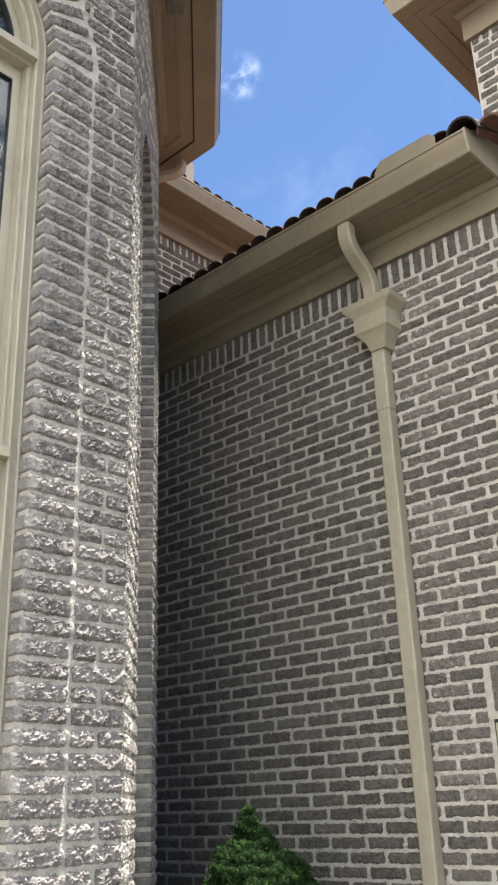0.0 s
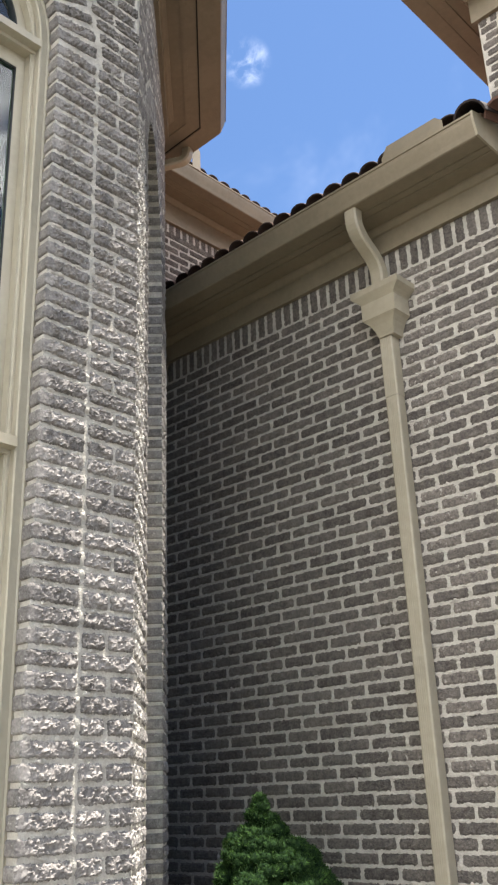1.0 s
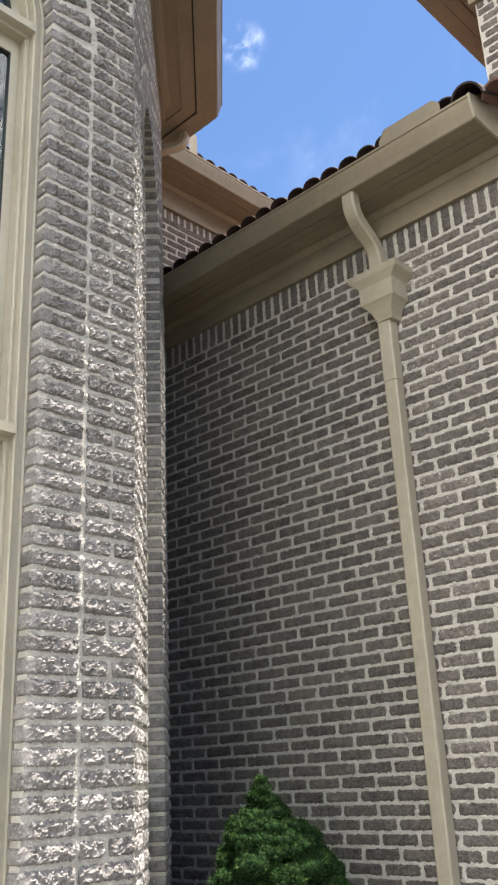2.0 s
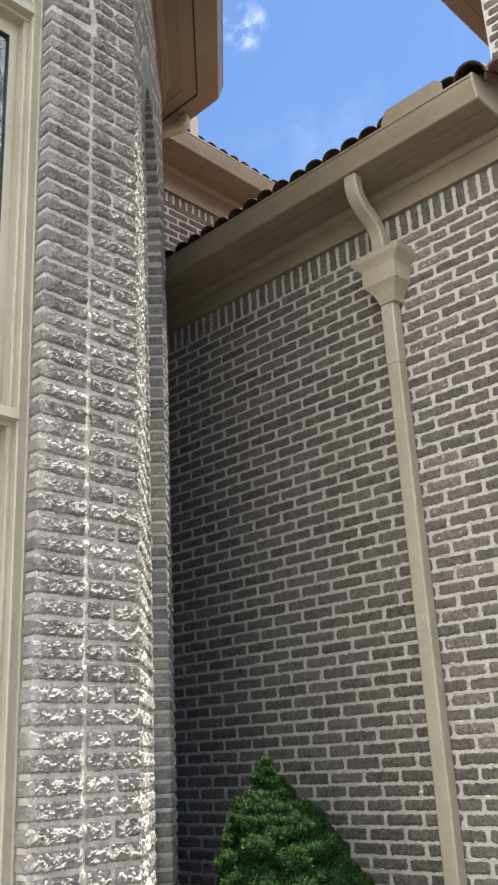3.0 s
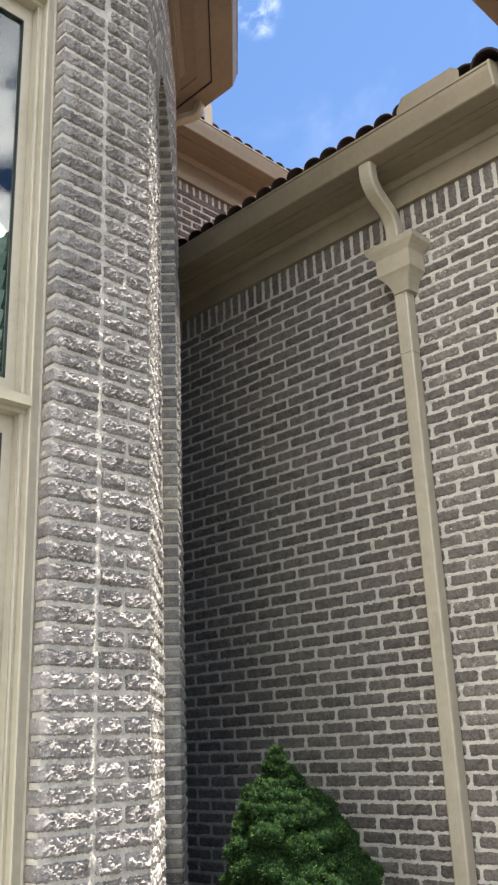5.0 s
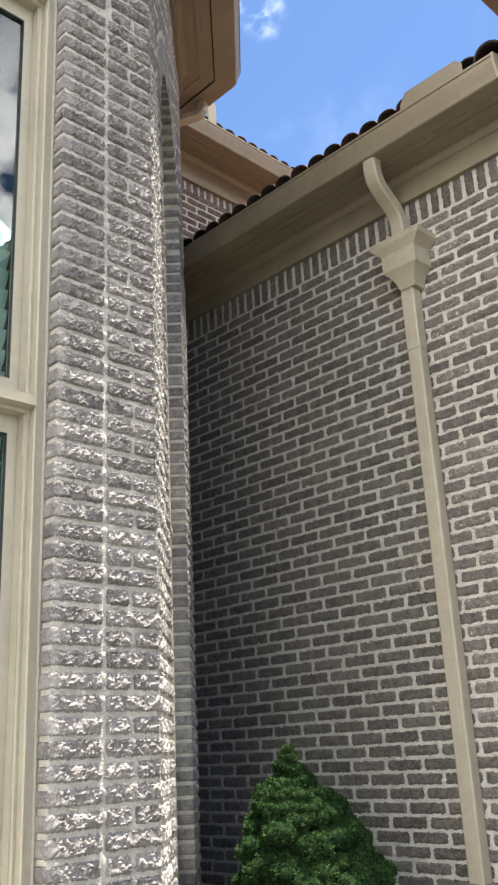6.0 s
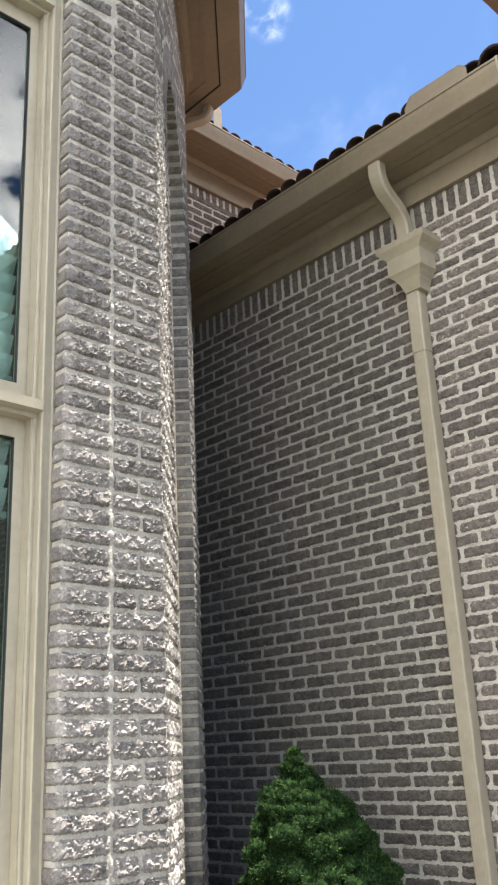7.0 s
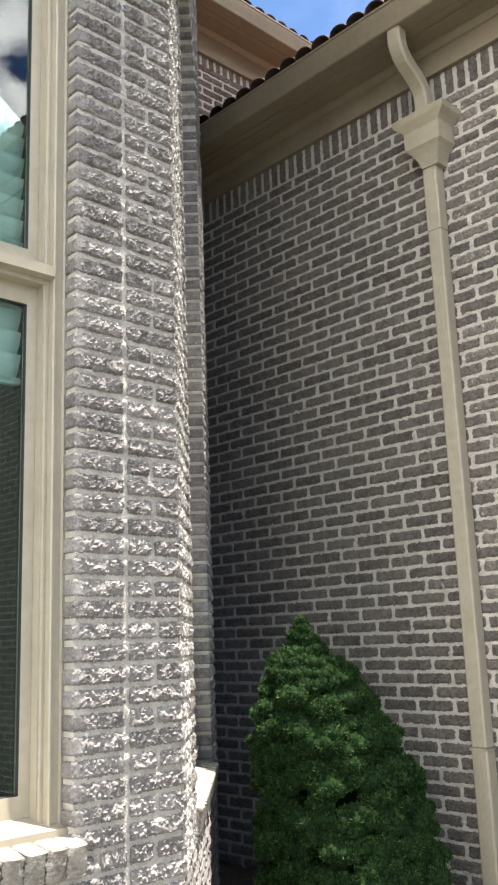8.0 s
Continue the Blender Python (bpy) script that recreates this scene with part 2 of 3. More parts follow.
    outer = rim
    for y in (0.004, depth):
        ring = []
        for k in rim:
            ring.append(len(verts))
            verts.append((plain[k][0], y, plain[k][1]))
        for k in range(len(rim)):
            n = (k + 1) % len(rim)
            faces.append((outer[k], ring[k], ring[n], outer[n]))
        outer = ring
    return verts, faces


SHAPES = {}


def shapes(length, material, proud=0.006, depth=0.03, rough=0.002, nx=4, nz=2, count=8, height=BRICK_H):
    key = (round(length, 3), material.name, proud, depth, rough, nx)
    if key not in SHAPES:
        rnd = random.Random(len(SHAPES) + 11)
        made = [brick_shape(length, height, proud, depth, rough, nx, nz, rnd) for _ in range(count)]
        SHAPES[key] = [(v, f, mesh_of("brick", v, f, material)) for v, f in made]
    return SHAPES[key]


def lay(wall, bricks, kit, picked, name="brick", rest="brick_courses", coarse=None):
    """bricks: (along, up, length scale, turn in degrees, shape set). Those that picked() names become pieces, the others one joined part."""
    verts, faces, one = [], [], 0
    for u, z, stretch, turn, which in bricks:
        single = picked(u, z) and one < 300
        pool = (kit if single or not coarse else coarse)[which]
        v, f, me = pool[RND.randrange(len(pool))]
        m = Matrix.Translation((u, RND.uniform(-0.0015, 0.0008), z)) @ Matrix.Rotation(radians(-turn + RND.uniform(-0.6, 0.6)), 4, "Y") @ Matrix.Diagonal((stretch, 1, RND.uniform(0.93, 1.05), 1))
        if single:
            piece(name, me, wall, m)
            one += 1
        else:
            n = len(verts)
            verts += [m @ Vector(p) for p in v]
            faces += [tuple(k + n for k in face) for face in f]
    if verts:
        tagged(piece(rest, mesh_of(rest, verts, faces, kit[0][0][2].materials[0]), wall), kind="stuff")


def smears(wall, bricks, often, proud=0.0058, lengths=(BRICK_L, BRICK_L), keep=lambda u, which: True):
    """Mortar squeezed out of the joints and left on the arrises of the bricks. often(u, z): how many of the joints show it."""
    rnd = random.Random(23)
    verts, faces = [], []
    for u, z, stretch, turn, which in bricks:
        if turn or not keep(u, which):
            continue
        chance = often(u, z)
        end = u + stretch * lengths[which % 3] / 2
        spots = []
        if rnd.random() < chance:
            spots.append((end + 0.011 + rnd.uniform(-0.006, 0.006), z + rnd.uniform(-0.02, 0.02), rnd.uniform(0.010, 0.019), rnd.uniform(0.012, 0.028)))
        for _ in range(2):
            if rnd.random() < chance:
                w = rnd.uniform(0.010, 0.026)
                spots.append((rnd.uniform(2 * u - end + 1.6 * w, end - 1.6 * w), z - 0.0375 + rnd.uniform(-0.007, 0.007), w, rnd.uniform(0.007, 0.012)))
        for cu, cz, w, h in spots:
            k, n, seed = len(verts), 12, rnd.uniform(0, 90)
            verts.append((cu, -proud - rnd.uniform(0.0008, 0.003), cz))
            for share, y in ((0.6, -proud - 0.0008), (1.0, -proud + 0.0035)):
                for q in range(n):
                    t = 2 * math.pi * q / n
                    r = share * (1 + 0.8 * noise.noise(Vector((2 * math.cos(t), 2 * math.sin(t), seed))) + rnd.uniform(-0.16, 0.16))
                    verts.append((cu + w * r * math.cos(t), y - rnd.uniform(0, 0.0006), cz + h * r * math.sin(t)))
            for q in range(n):
                a, b = k + 1 + q, k + 1 + (q + 1) % n
                faces += [(k, b, a), (a, b, b + n, a + n)]
    tagged(piece("mortar_smears", mesh_of("mortar_smears", verts, faces, MORTAR, True), wall, label="pale squeezed-out mortar"), kind="stuff")


def running(u0, u1, rows, joint0, skip=None):
    """Running bond between u0 and u1: joints of even rows at joint0, odd rows half a brick on."""
    out = []
    for k in rows:
        z = 0.05 + COURSE * k
        start = joint0 + (RUN / 2 if k % 2 else 0)
        n = math.floor((u0 - start) / RUN)
        while start + n * RUN < u1:
            a, b = max(start + n * RUN, u0), min(start + (n + 1) * RUN, u1)
            n += 1
            if b - a < 0.05 or (skip and skip(a, b, z)):
                continue
            out.append(((a + b) / 2, z, (b - a - 0.024 + RND.uniform(-0.004, 0.004)) / BRICK_L, 0, 0))
    return out


def soldiers(u0, u1, z, pitch=0.083):
    n = int((u1 - u0) / pitch)
    return [(u0 + (i + 0.5) * (u1 - u0) / n, z, 1.0, 90, 0) for i in range(n)]


# ---- ground ----
bm = bmesh.new()
bmesh.ops.create_circle(bm, cap_ends=True, radius=3000, segments=64)
tagged(part("ground", bm, GROUND), "worn grey paving in front of the house", "ground", kind="structure")
bm = bmesh.new()
bmesh.ops.create_grid(bm, x_segments=60, y_segments=60, size=1.0)
for v in bm.verts:
    x, y = -0.85 + v.co.x * 1.65, -1.1 + v.co.y * 1.1
    v.co = Vector((x, y, 0.03 + 0.025 * noise.noise(Vector((x * 9, y * 9, 0)))))
tagged(part("mulch_bed", bm, MULCH, smooth=True), "dark wood mulch bed in the corner between walls", "mulch", kind="structure")

# ---- plan of the house ----
SIN, COS = math.sin(radians(45.8)), math.cos(radians(45.8))
BAY_X, BAY_S, BAY_N, FRONT, ANGLE = 0.225, -4.4, -2.2, 2.2, 2.3
C_END = (BAY_X - SIN * ANGLE, BAY_N + COS * ANGLE)
S_END = (BAY_X - SIN * ANGLE, BAY_S - COS * ANGLE)
BACK_X = -2.5
BAY_TOP, WING_TOP, BACK_TOP, BLOCK_TOP = 6.68, 5.10, 6.95, 7.24
BAY_PATH = [(BACK_X, S_END[1]), S_END, (BAY_X, BAY_S), (BAY_X, BAY_N), C_END, (BACK_X, C_END[1])]
SPRING, SILL = 4.83, 0.90

SMALL = [shapes(BRICK_L, BRICK, 0.0050, 0.03, 0.0022, 24, 5, 18), shapes(BRICK_L, BRICK_SMEARED, 0.0050, 0.03, 0.0022, 24, 5, 12)]
def rock(proud, depth, height, cells, count, rough=0.0078, clay=BRICK_ROUGH):
    """Split-face bricks: full, beside an opening, and half."""
    return [shapes(BRICK_L, clay, proud, 0.035, rough, 4 * cells - 2, cells, count, height),
            shapes(0.214, clay, proud, depth, rough, 4 * cells, cells, count, height),
            shapes(0.10, clay, proud, 0.035, rough, 2 * cells, cells, count, height)]


ROCK, FLUSH, COARSE = rock(0.0040, 0.085, 0.056, 12, 14), rock(0.0040, 0.12, 0.057, 9, 8, 0.0048), rock(0.005, 0.1, 0.055, 2, 8)
FLUSH += rock(0.0040, 0.12, 0.057, 9, 8, 0.0049, BRICK_SUNLIT)


def arch(a, b, spring, n=24, reach=0.0):
    c, r = (a + b) / 2, (b - a) / 2 + reach
    return [(c + r * math.cos(math.pi * k / n), spring + r * math.sin(math.pi * k / n)) for k in range(n + 1)]


def bay_face(name, label, origin, way, a, b, FACE, ROCK, picked, drop=0.0):
    """A bay wall with a round-headed opening from a to b, its mortar body and its bricks."""
    wall = thing(name, label, "wall", "structure", m=basis(origin, way))
    top = BAY_TOP + 0.1
    part("wall_body", slab([(0.010, SILL - 0.1), (a, SILL - 0.1)] + list(reversed(arch(a, b, SPRING))) + [(b, SILL - 0.1), (FACE - 0.010, SILL - 0.1), (FACE - 0.010, top), (0.010, top)], 0.22), MORTAR, wall, "pale mortar body")
    # added lining hides the lit inner mortar, shade put into its colour
    part("lining", slab([(0.1, SILL - 0.1), (a, SILL - 0.1)] + list(reversed(arch(a, b, SPRING))) + [(b, SILL - 0.1), (FACE - 0.1, SILL - 0.1), (FACE - 0.1, 6.3), (0.1, 6.3)], 0.012, 0.222), ROOM_SHADE, wall, "added dark lining that stands for the unlit inside")
    part("wall_base", slab([(0.010, -0.1), (FACE - 0.010, -0.1), (FACE - 0.010, SILL - 0.1), (0.010, SILL - 0.1)], 0.22), MORTAR, wall)
    c, bricks = (a + b) / 2, []
    for k in range(0, 89):
        z = 0.05 + COURSE * k
        # one-brick surround beside the opening
        if SILL - 0.06 < z < SPRING:
            bricks.append((b + 0.107 - 0.009, z, 1, 0, 1))
            bricks.append((a - 0.107 + 0.009, z, 1, 0, 1))
        if z < SILL - 0.06:
            bricks += [(u, z, s, 0, w) for u, z, s, _, w in running(a - 0.22, b + 0.22, [k], 0.05)]
        for u0, u1 in ((-0.002, a - 0.224), (b + 0.224, FACE + 0.002)):
            if z > SPRING:
                reach = (b - a) / 2 + 0.235
                high = z - SPRING + 0.03
                cut = math.sqrt(reach * reach - high * high) if high < reach else 0
                if cut:
                    u0, u1 = (u0, c - cut - 0.012) if u0 < c else (c + cut + 0.012, u1)
                elif u0 < c:
                    u0, u1 = -0.002, FACE + 0.002
                else:
                    continue
            if u1 - u0 > 0.3:
                bricks += running(u0, u1, [k], 0.02)
            elif k % 2:
                bricks.append(((u0 + u1) / 2, z, (u1 - u0 - 0.004) / BRICK_L, 0, 0))
            elif u1 - u0 > 0.15:
                half = (u1 - u0 - 0.018) / 2 + RND.uniform(-0.012, 0.012)
                bricks.append((u0 + half / 2, z, half / 0.10, 0, 2))
                rest = u1 - u0 - 0.018 - half
                bricks.append((u1 - rest / 2, z, rest / 0.10, 0, 2))
    n = 27
    r = (b - a) / 2 + 0.099
    for k in range(n):
        t = math.pi * (k + 0.5) / n
        bricks.append((c + r * math.cos(t), SPRING + r * math.sin(t), 1, math.degrees(t), 1))
    # bricks with mortar and painted-in sunlight beside the outer corner of the angled walls
    if len(ROCK) > 3:
        bricks = [(u, z, k, t, w + 3 if u < 0.40 else w) for u, z, k, t, w in bricks]
    lay(wall, bricks, ROCK, picked, coarse=COARSE * 2)
    smears(wall, bricks, lambda u, z: 0.9 if drop else 0.85 if z > 4.4 else 0.42, 0.0050, (BRICK_L, 0.214, 0.10), lambda u, which: u < FACE - 0.16 and (which % 3 != 1 or u > c))
    # rowlock sill of bricks on edge
    for k in range(17):
        u = a - 0.02 + (k + 0.5) * (b - a + 0.04) / 17
        m = Matrix.Translation((u, 0.03 + drop * 0.4, SILL - 0.055 - drop)) @ Matrix.Rotation(radians(9), 4, "X") @ Matrix.Rotation(radians(90), 4, "Y") @ Matrix.Diagonal((0.46, 1, 1.24, 1))
        piece("sill_brick", SILL_SHAPES[k % len(SILL_SHAPES)][2], wall, m)
    part("sill_mortar", loft([[(u, y, z - drop) for y, z in ((-0.036 + drop * 0.4, SILL - 0.115), (-0.042 + drop * 0.4, SILL - 0.034), (0.10, SILL - 0.014), (0.10, SILL - 0.115))] for u in (a - 0.02, b + 0.02)]), MORTAR, wall)
    return wall


SILL_SHAPES = shapes(0.236, BRICK_SILL, 0.085, 0.05, 0.004, 16, 5, 6)

A_OPEN, C_OPEN, C_SOUTH = (0.488, 1.738), (0.57, 1.92), (0.45, 1.80)
bay_face("wall_bay_front", "rough grey brick bay wall with an arched window", (BAY_X, BAY_S, 0), (0, 1), *A_OPEN, FRONT, ROCK, lambda u, z: u > 1.6 and SILL - 0.3 < z)
bay_face("wall_bay_angle", "rough grey brick wall of the bay, sunlit, with an arched opening", (BAY_X, BAY_N, 0), (-SIN, COS), *C_OPEN, ANGLE, FLUSH, lambda u, z: z > 0.7 and (u < 0.62 or u > 1.88), 0.06)
bay_face("wall_bay_south", "rough grey brick wall of the bay with an arched opening", (*S_END, 0), (SIN, COS), *C_SOUTH, ANGLE, FLUSH, lambda u, z: False)


def plain_wall(name, label, origin, way, length, top, rows, joint0, picked, soldier=None, u_from=0.0, base=-0.1):
    wall = thing(name, label, "wall", "structure", m=basis(origin, way))
    part("wall_body", box(0, length, 0, 0.22, base, top), MORTAR, wall, "pale mortar body")
    bricks = running(u_from, length, rows, joint0)
    if soldier:
        bricks += soldiers(u_from, length, soldier)
    lay(wall, bricks, SMALL, picked)
    return wall


plain_wall("wall_bay_return", "grey brick return wall of the bay", (*C_END, 0), (-1, 0), C_END[0] - BACK_X, BAY_TOP + 0.1, range(0, 89), 0.02, lambda u, z: False)
plain_wall("wall_bay_return_south", "grey brick return wall of the bay", (BACK_X, S_END[1], 0), (1, 0), C_END[0] - BACK_X, BAY_TOP + 0.1, range(0, 89), 0.02, lambda u, z: False)
WING_END = 1.06
wing = thing("wall_wing", "shaded grey brick wall with pale mortar and a soldier course", "wall", "structure", m=basis((BACK_X, 0, 0), (1, 0)))
HOLE = (0.545 - BACK_X, 0.95 - BACK_X, 1.25, 2.01)
W = WING_END - BACK_X
part("wall_body", slab([(0, -0.1), (W, -0.1), (W, WING_TOP), (0, WING_TOP)], 0.22), MORTAR, wing, "pale mortar body")
bricks = running(0.0, W, range(0, 63), -0.075 - BACK_X, lambda a, b, z: a < HOLE[1] + 0.03 and b > HOLE[0] - 0.05 and HOLE[2] < z < HOLE[3] + 0.25)
bricks += soldiers(0.0, W, 4.862)
for i in range(5):
    bricks.append((HOLE[0] + 0.04 + i * 0.083, HOLE[3] + 0.128, 1, 90, 0))
for k in range(63):
    z = 0.05 + COURSE * k
    if HOLE[2] < z < HOLE[3] + 0.25:
        start = -0.075 - BACK_X + (RUN / 2 if k % 2 else 0)
        a = start + math.floor((HOLE[0] - 0.05 - start) / RUN) * RUN
        if HOLE[0] - 0.05 - a > 0.05:
            bricks.append(((a + HOLE[0] - 0.02) / 2, z, (HOLE[0] - 0.02 - a - 0.018) / BRICK_L, 0, 0))
bricks = [(u, z, k, t, 1 if 0.14 < u - k * BRICK_L / 2 + BACK_X < 0.42 and z > 1.6 and RND.random() < 0.5 or RND.random() < 0.02 else w) for u, z, k, t, w in bricks]
lay(wing, bricks, SMALL, lambda u, z: u > 2.0 and 1.0 < z < 4.75)
smears(wing, bricks, lambda u, z: 0.85 if 0.13 < u + BACK_X < 0.36 and z > 1.6 else 0.42 if u + BACK_X > 0.13 else 0.26)
plain_wall("wall_wing_end", "grey brick gable end of the wing", (WING_END, 0.22, 0), (0, 1), 0.5, WING_TOP, range(0, 66), 0.1, lambda u, z: False)
plain_wall("wall_back", "shaded grey brick wall above the wing's roof", (BACK_X, -9.0, 0), (0, 1), 15.0, BACK_TOP, range(69, 88), 0.0, lambda u, z: 8.8 < u < 11.5, 6.66, 8.3)
BLOCK_X, BLOCK_Y = 0.725, 0.675
plain_wall("wall_block", "grey brick wall of the taller block", (BLOCK_X, BLOCK_Y, 0), (1, 0), 7.93, BLOCK_TOP, range(0, 92), 0.03, lambda u, z: u < 1.6 and z > 5.2, 7.03)
plain_wall("wall_block_side", "grey brick side wall of the taller block", (BLOCK_X, 7.0, 0), (0, -1), 6.3, BLOCK_TOP, range(70, 92), 0.03, lambda u, z: False, 7.03)
tagged(part("wall_block_back", box(BLOCK_X, 8.68, 7.0, 7.2, 0, BLOCK_TOP), MORTAR), "plain back wall of the taller block", "wall", kind="structure")
tagged(part("wall_block_east", box(8.46, 8.68, 0.92, 7.0, 0, BLOCK_TOP), MORTAR), "plain end wall of the taller block", "wall", kind="structure")


# ---- eaves: frieze, soffit, fascia and gutter ----
def eave(name, label, path, z, overhang=0.39, frieze=0.19, gap=False):
    """z: level of the soffit."""
    ob = thing(name, label, "eave", "structure")
    part("frieze", along(path, [(0.0, z - frieze), (0.035, z - frieze), (0.035, z - 0.05), (0.05, z - 0.045), (0.075, z - 0.012), (0.078, z + 0.005), (0.0, z + 0.005)]), TRIM_SHADED, ob, "beige painted frieze board and crown")
    part("soffit", along(path, [(0.0, z), (overhang - 0.15, z), (overhang - 0.15, z + 0.02), (0.0, z + 0.02)]), TRIM_SHADED, ob, "beige painted soffit boards")
    part("soffit_strip", along(path, [(0.17, z - 0.008), (0.205, z - 0.008), (0.205, z + 0.004), (0.17, z + 0.004)]), TRIM_SHADED, ob)
    part("fascia", along(path, [(overhang - 0.15, z - 0.004), (overhang - 0.13, z - 0.004), (overhang - 0.13, z + 0.15), (overhang - 0.15, z + 0.15)]), TRIM_SHADED, ob)
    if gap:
        # solid dark strip painted in place of the gap's shade
        part("shadow_gap", along(path, [(overhang - 0.192, z - 0.003), (overhang - 0.182, z - 0.003), (overhang - 0.182, z + 0.003), (overhang - 0.192, z + 0.003)]), GAP_SHADE, ob, "black strip for the shaded gap between soffit and gutter")
        part("gutter_lip", along(path, [(overhang - 0.182, z - 0.012), (overhang - 0.028, z - 0.012), (overhang - 0.028, z + 0.002), (overhang - 0.182, z + 0.002)]), TRIM_SHADED, ob)
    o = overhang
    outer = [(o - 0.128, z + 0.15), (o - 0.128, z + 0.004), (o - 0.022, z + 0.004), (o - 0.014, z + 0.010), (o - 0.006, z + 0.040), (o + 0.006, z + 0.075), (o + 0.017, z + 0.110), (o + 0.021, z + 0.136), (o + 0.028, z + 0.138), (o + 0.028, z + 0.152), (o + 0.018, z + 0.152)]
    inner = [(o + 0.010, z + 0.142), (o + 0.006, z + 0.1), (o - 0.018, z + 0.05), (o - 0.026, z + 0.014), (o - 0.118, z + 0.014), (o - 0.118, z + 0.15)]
    # gutter shares the spouts' paint; the darker trim tone stands for its shade
    part("gutter", along(path, outer + inner), TRIM_SHADED, ob, "beige metal gutter with a leaning front")
    return ob


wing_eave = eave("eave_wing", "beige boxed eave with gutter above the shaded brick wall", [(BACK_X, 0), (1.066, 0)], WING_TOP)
part("end_cap", loft([[(x, y, z) for y, z in ((0.3, 5.096), (-0.258, 5.096), (-0.39, 5.098), (-0.418, 5.2), (-0.42, 5.254), (0.3, 5.46))] for x in (1.064, 1.078)]), GUTTER, wing_eave, "beige boxed end of the eave")
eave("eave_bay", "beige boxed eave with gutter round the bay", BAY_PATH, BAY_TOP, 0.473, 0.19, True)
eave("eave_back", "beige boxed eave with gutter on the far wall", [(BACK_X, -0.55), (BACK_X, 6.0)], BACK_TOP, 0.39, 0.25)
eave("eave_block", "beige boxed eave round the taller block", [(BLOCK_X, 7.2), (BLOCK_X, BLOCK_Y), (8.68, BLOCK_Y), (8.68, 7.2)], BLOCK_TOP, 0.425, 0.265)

soffit_vent = thing("soffit_vent", "small grey slatted vent set in the bay soffit", "vent", m=basis((BAY_X, BAY_N, BAY_TOP), (-SIN, COS)) @ pose(1.06, -0.174, 0))
part("frame", box(-0.09, 0.09, -0.055, 0.055, -0.007, 0.001, 0.002), VENT, soffit_vent)
for k in range(5):
    part("slat", box(-0.078, 0.078, -0.042 + k * 0.02, -0.034 + k * 0.02, -0.011, -0.006), VENT, soffit_vent)


# ---- roofs of wavy clay tiles ----
def tile_shape(period=0.15, length=0.40, amp=0.058, thick=0.012, n=8):
    verts, faces = [], []
    for y in (0.0, length):
        lift = 0.02 if y == 0 else 0.0
        for dz in (0.0, -thick):
            for i in range(n + 1):
                t = i / n * 2 - 1
                x = math.sin(t * math.pi / 2) * (period + 0.002) / 2
                verts.append((x, y, amp * math.cos(t * math.pi / 2) ** 0.9 - 0.03 + lift + dz))
    w = n + 1
    for i in range(n):
        faces += [(i, i + 1, 2 * w + i + 1, 2 * w + i), (w + i + 1, w + i, 3 * w + i, 3 * w + i + 1), (i + 1, i, w + i, w + i + 1)]
    faces += [(0, 2 * w, 3 * w, w), (w - 1, 2 * w - 1, 4 * w - 1, 3 * w - 1)]
    return verts, faces


TILE_V, TILE_F = tile_shape()


def shade_ends(me):
    """Shade painted on the ends and undersides of every tile of the mesh."""
    me.materials.append(TILE_SHADED)
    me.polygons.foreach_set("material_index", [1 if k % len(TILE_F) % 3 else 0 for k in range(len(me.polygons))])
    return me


TILE_MESH = shade_ends(mesh_of("roof_tile", TILE_V, TILE_F, TILE, True))


def tiled(name, label, origin, way, width, rise, run, keep=lambda u, v: True, single=lambda row: row < 1, offset=0.0):
    """A roof slope: way runs along the eave with the slope rising to its left."""
    length = math.hypot(rise, run)
    m = basis(origin, way) @ Matrix.Rotation(math.atan2(rise, run), 4, "X")
    roof = thing(name, label, "roof", "structure", m=m)
    verts, faces = [], []
    n, rows = int(width / 0.15), int(length / 0.34) + 1
    count = 0
    for r in range(rows):
        for i in range(n):
            u, v = (i + 0.5) * 0.15 + offset, r * 0.34 + 0.045
            if not keep(u, v):
                continue
            p = Matrix.Translation((u + RND.uniform(-0.004, 0.004), v + RND.uniform(-0.008, 0.008), 0.025)) @ Matrix.Rotation(radians(RND.uniform(-1, 1)), 4, "Z")
            if single(r) and count < 290:
                count += 1
                piece("roof_tile", TILE_MESH, roof, p)
            else:
                k = len(verts)
                verts += [p @ Vector(q) for q in TILE_V]
                faces += [tuple(q + k for q in f) for f in TILE_F]
    if verts:
        tagged(piece("tile_courses", shade_ends(mesh_of("tile_courses", verts, faces, TILE, True)), roof), kind="stuff")
    return roof, length


def deck(roof, outline):
    part("roof_deck", loft([[(u, v, -0.02) for u, v in outline], [(u, v, -0.045) for u, v in outline]]), TILE, roof)


roof, s = tiled("roof_wing", "dark brown wavy clay tile roof of the wing", (BACK_X, -0.37, 5.295), (1, 0), 3.58, 1.5, 3.6, lambda u, v: u < 3.2 or v < 1.08, lambda r: r < 8)
deck(roof, [(0, 0.05), (3.58, 0.05), (3.58, 1.1), (3.1, 1.1), (3.1, s), (0, s)])
roof, s = tiled("roof_back", "dark brown wavy clay tile roof of the main house", (BACK_X + 0.37, -9.0, BACK_TOP + 0.17), (0, 1), 15.0, 1.5, 3.2, lambda u, v: u > 9.3 or v > 2.2)
deck(roof, [(0, 0.05), (15, 0.05), (15, s), (0, s)])
O = 0.40
BW, BD = 8.0 + 2 * O, 6.3 + 2 * O
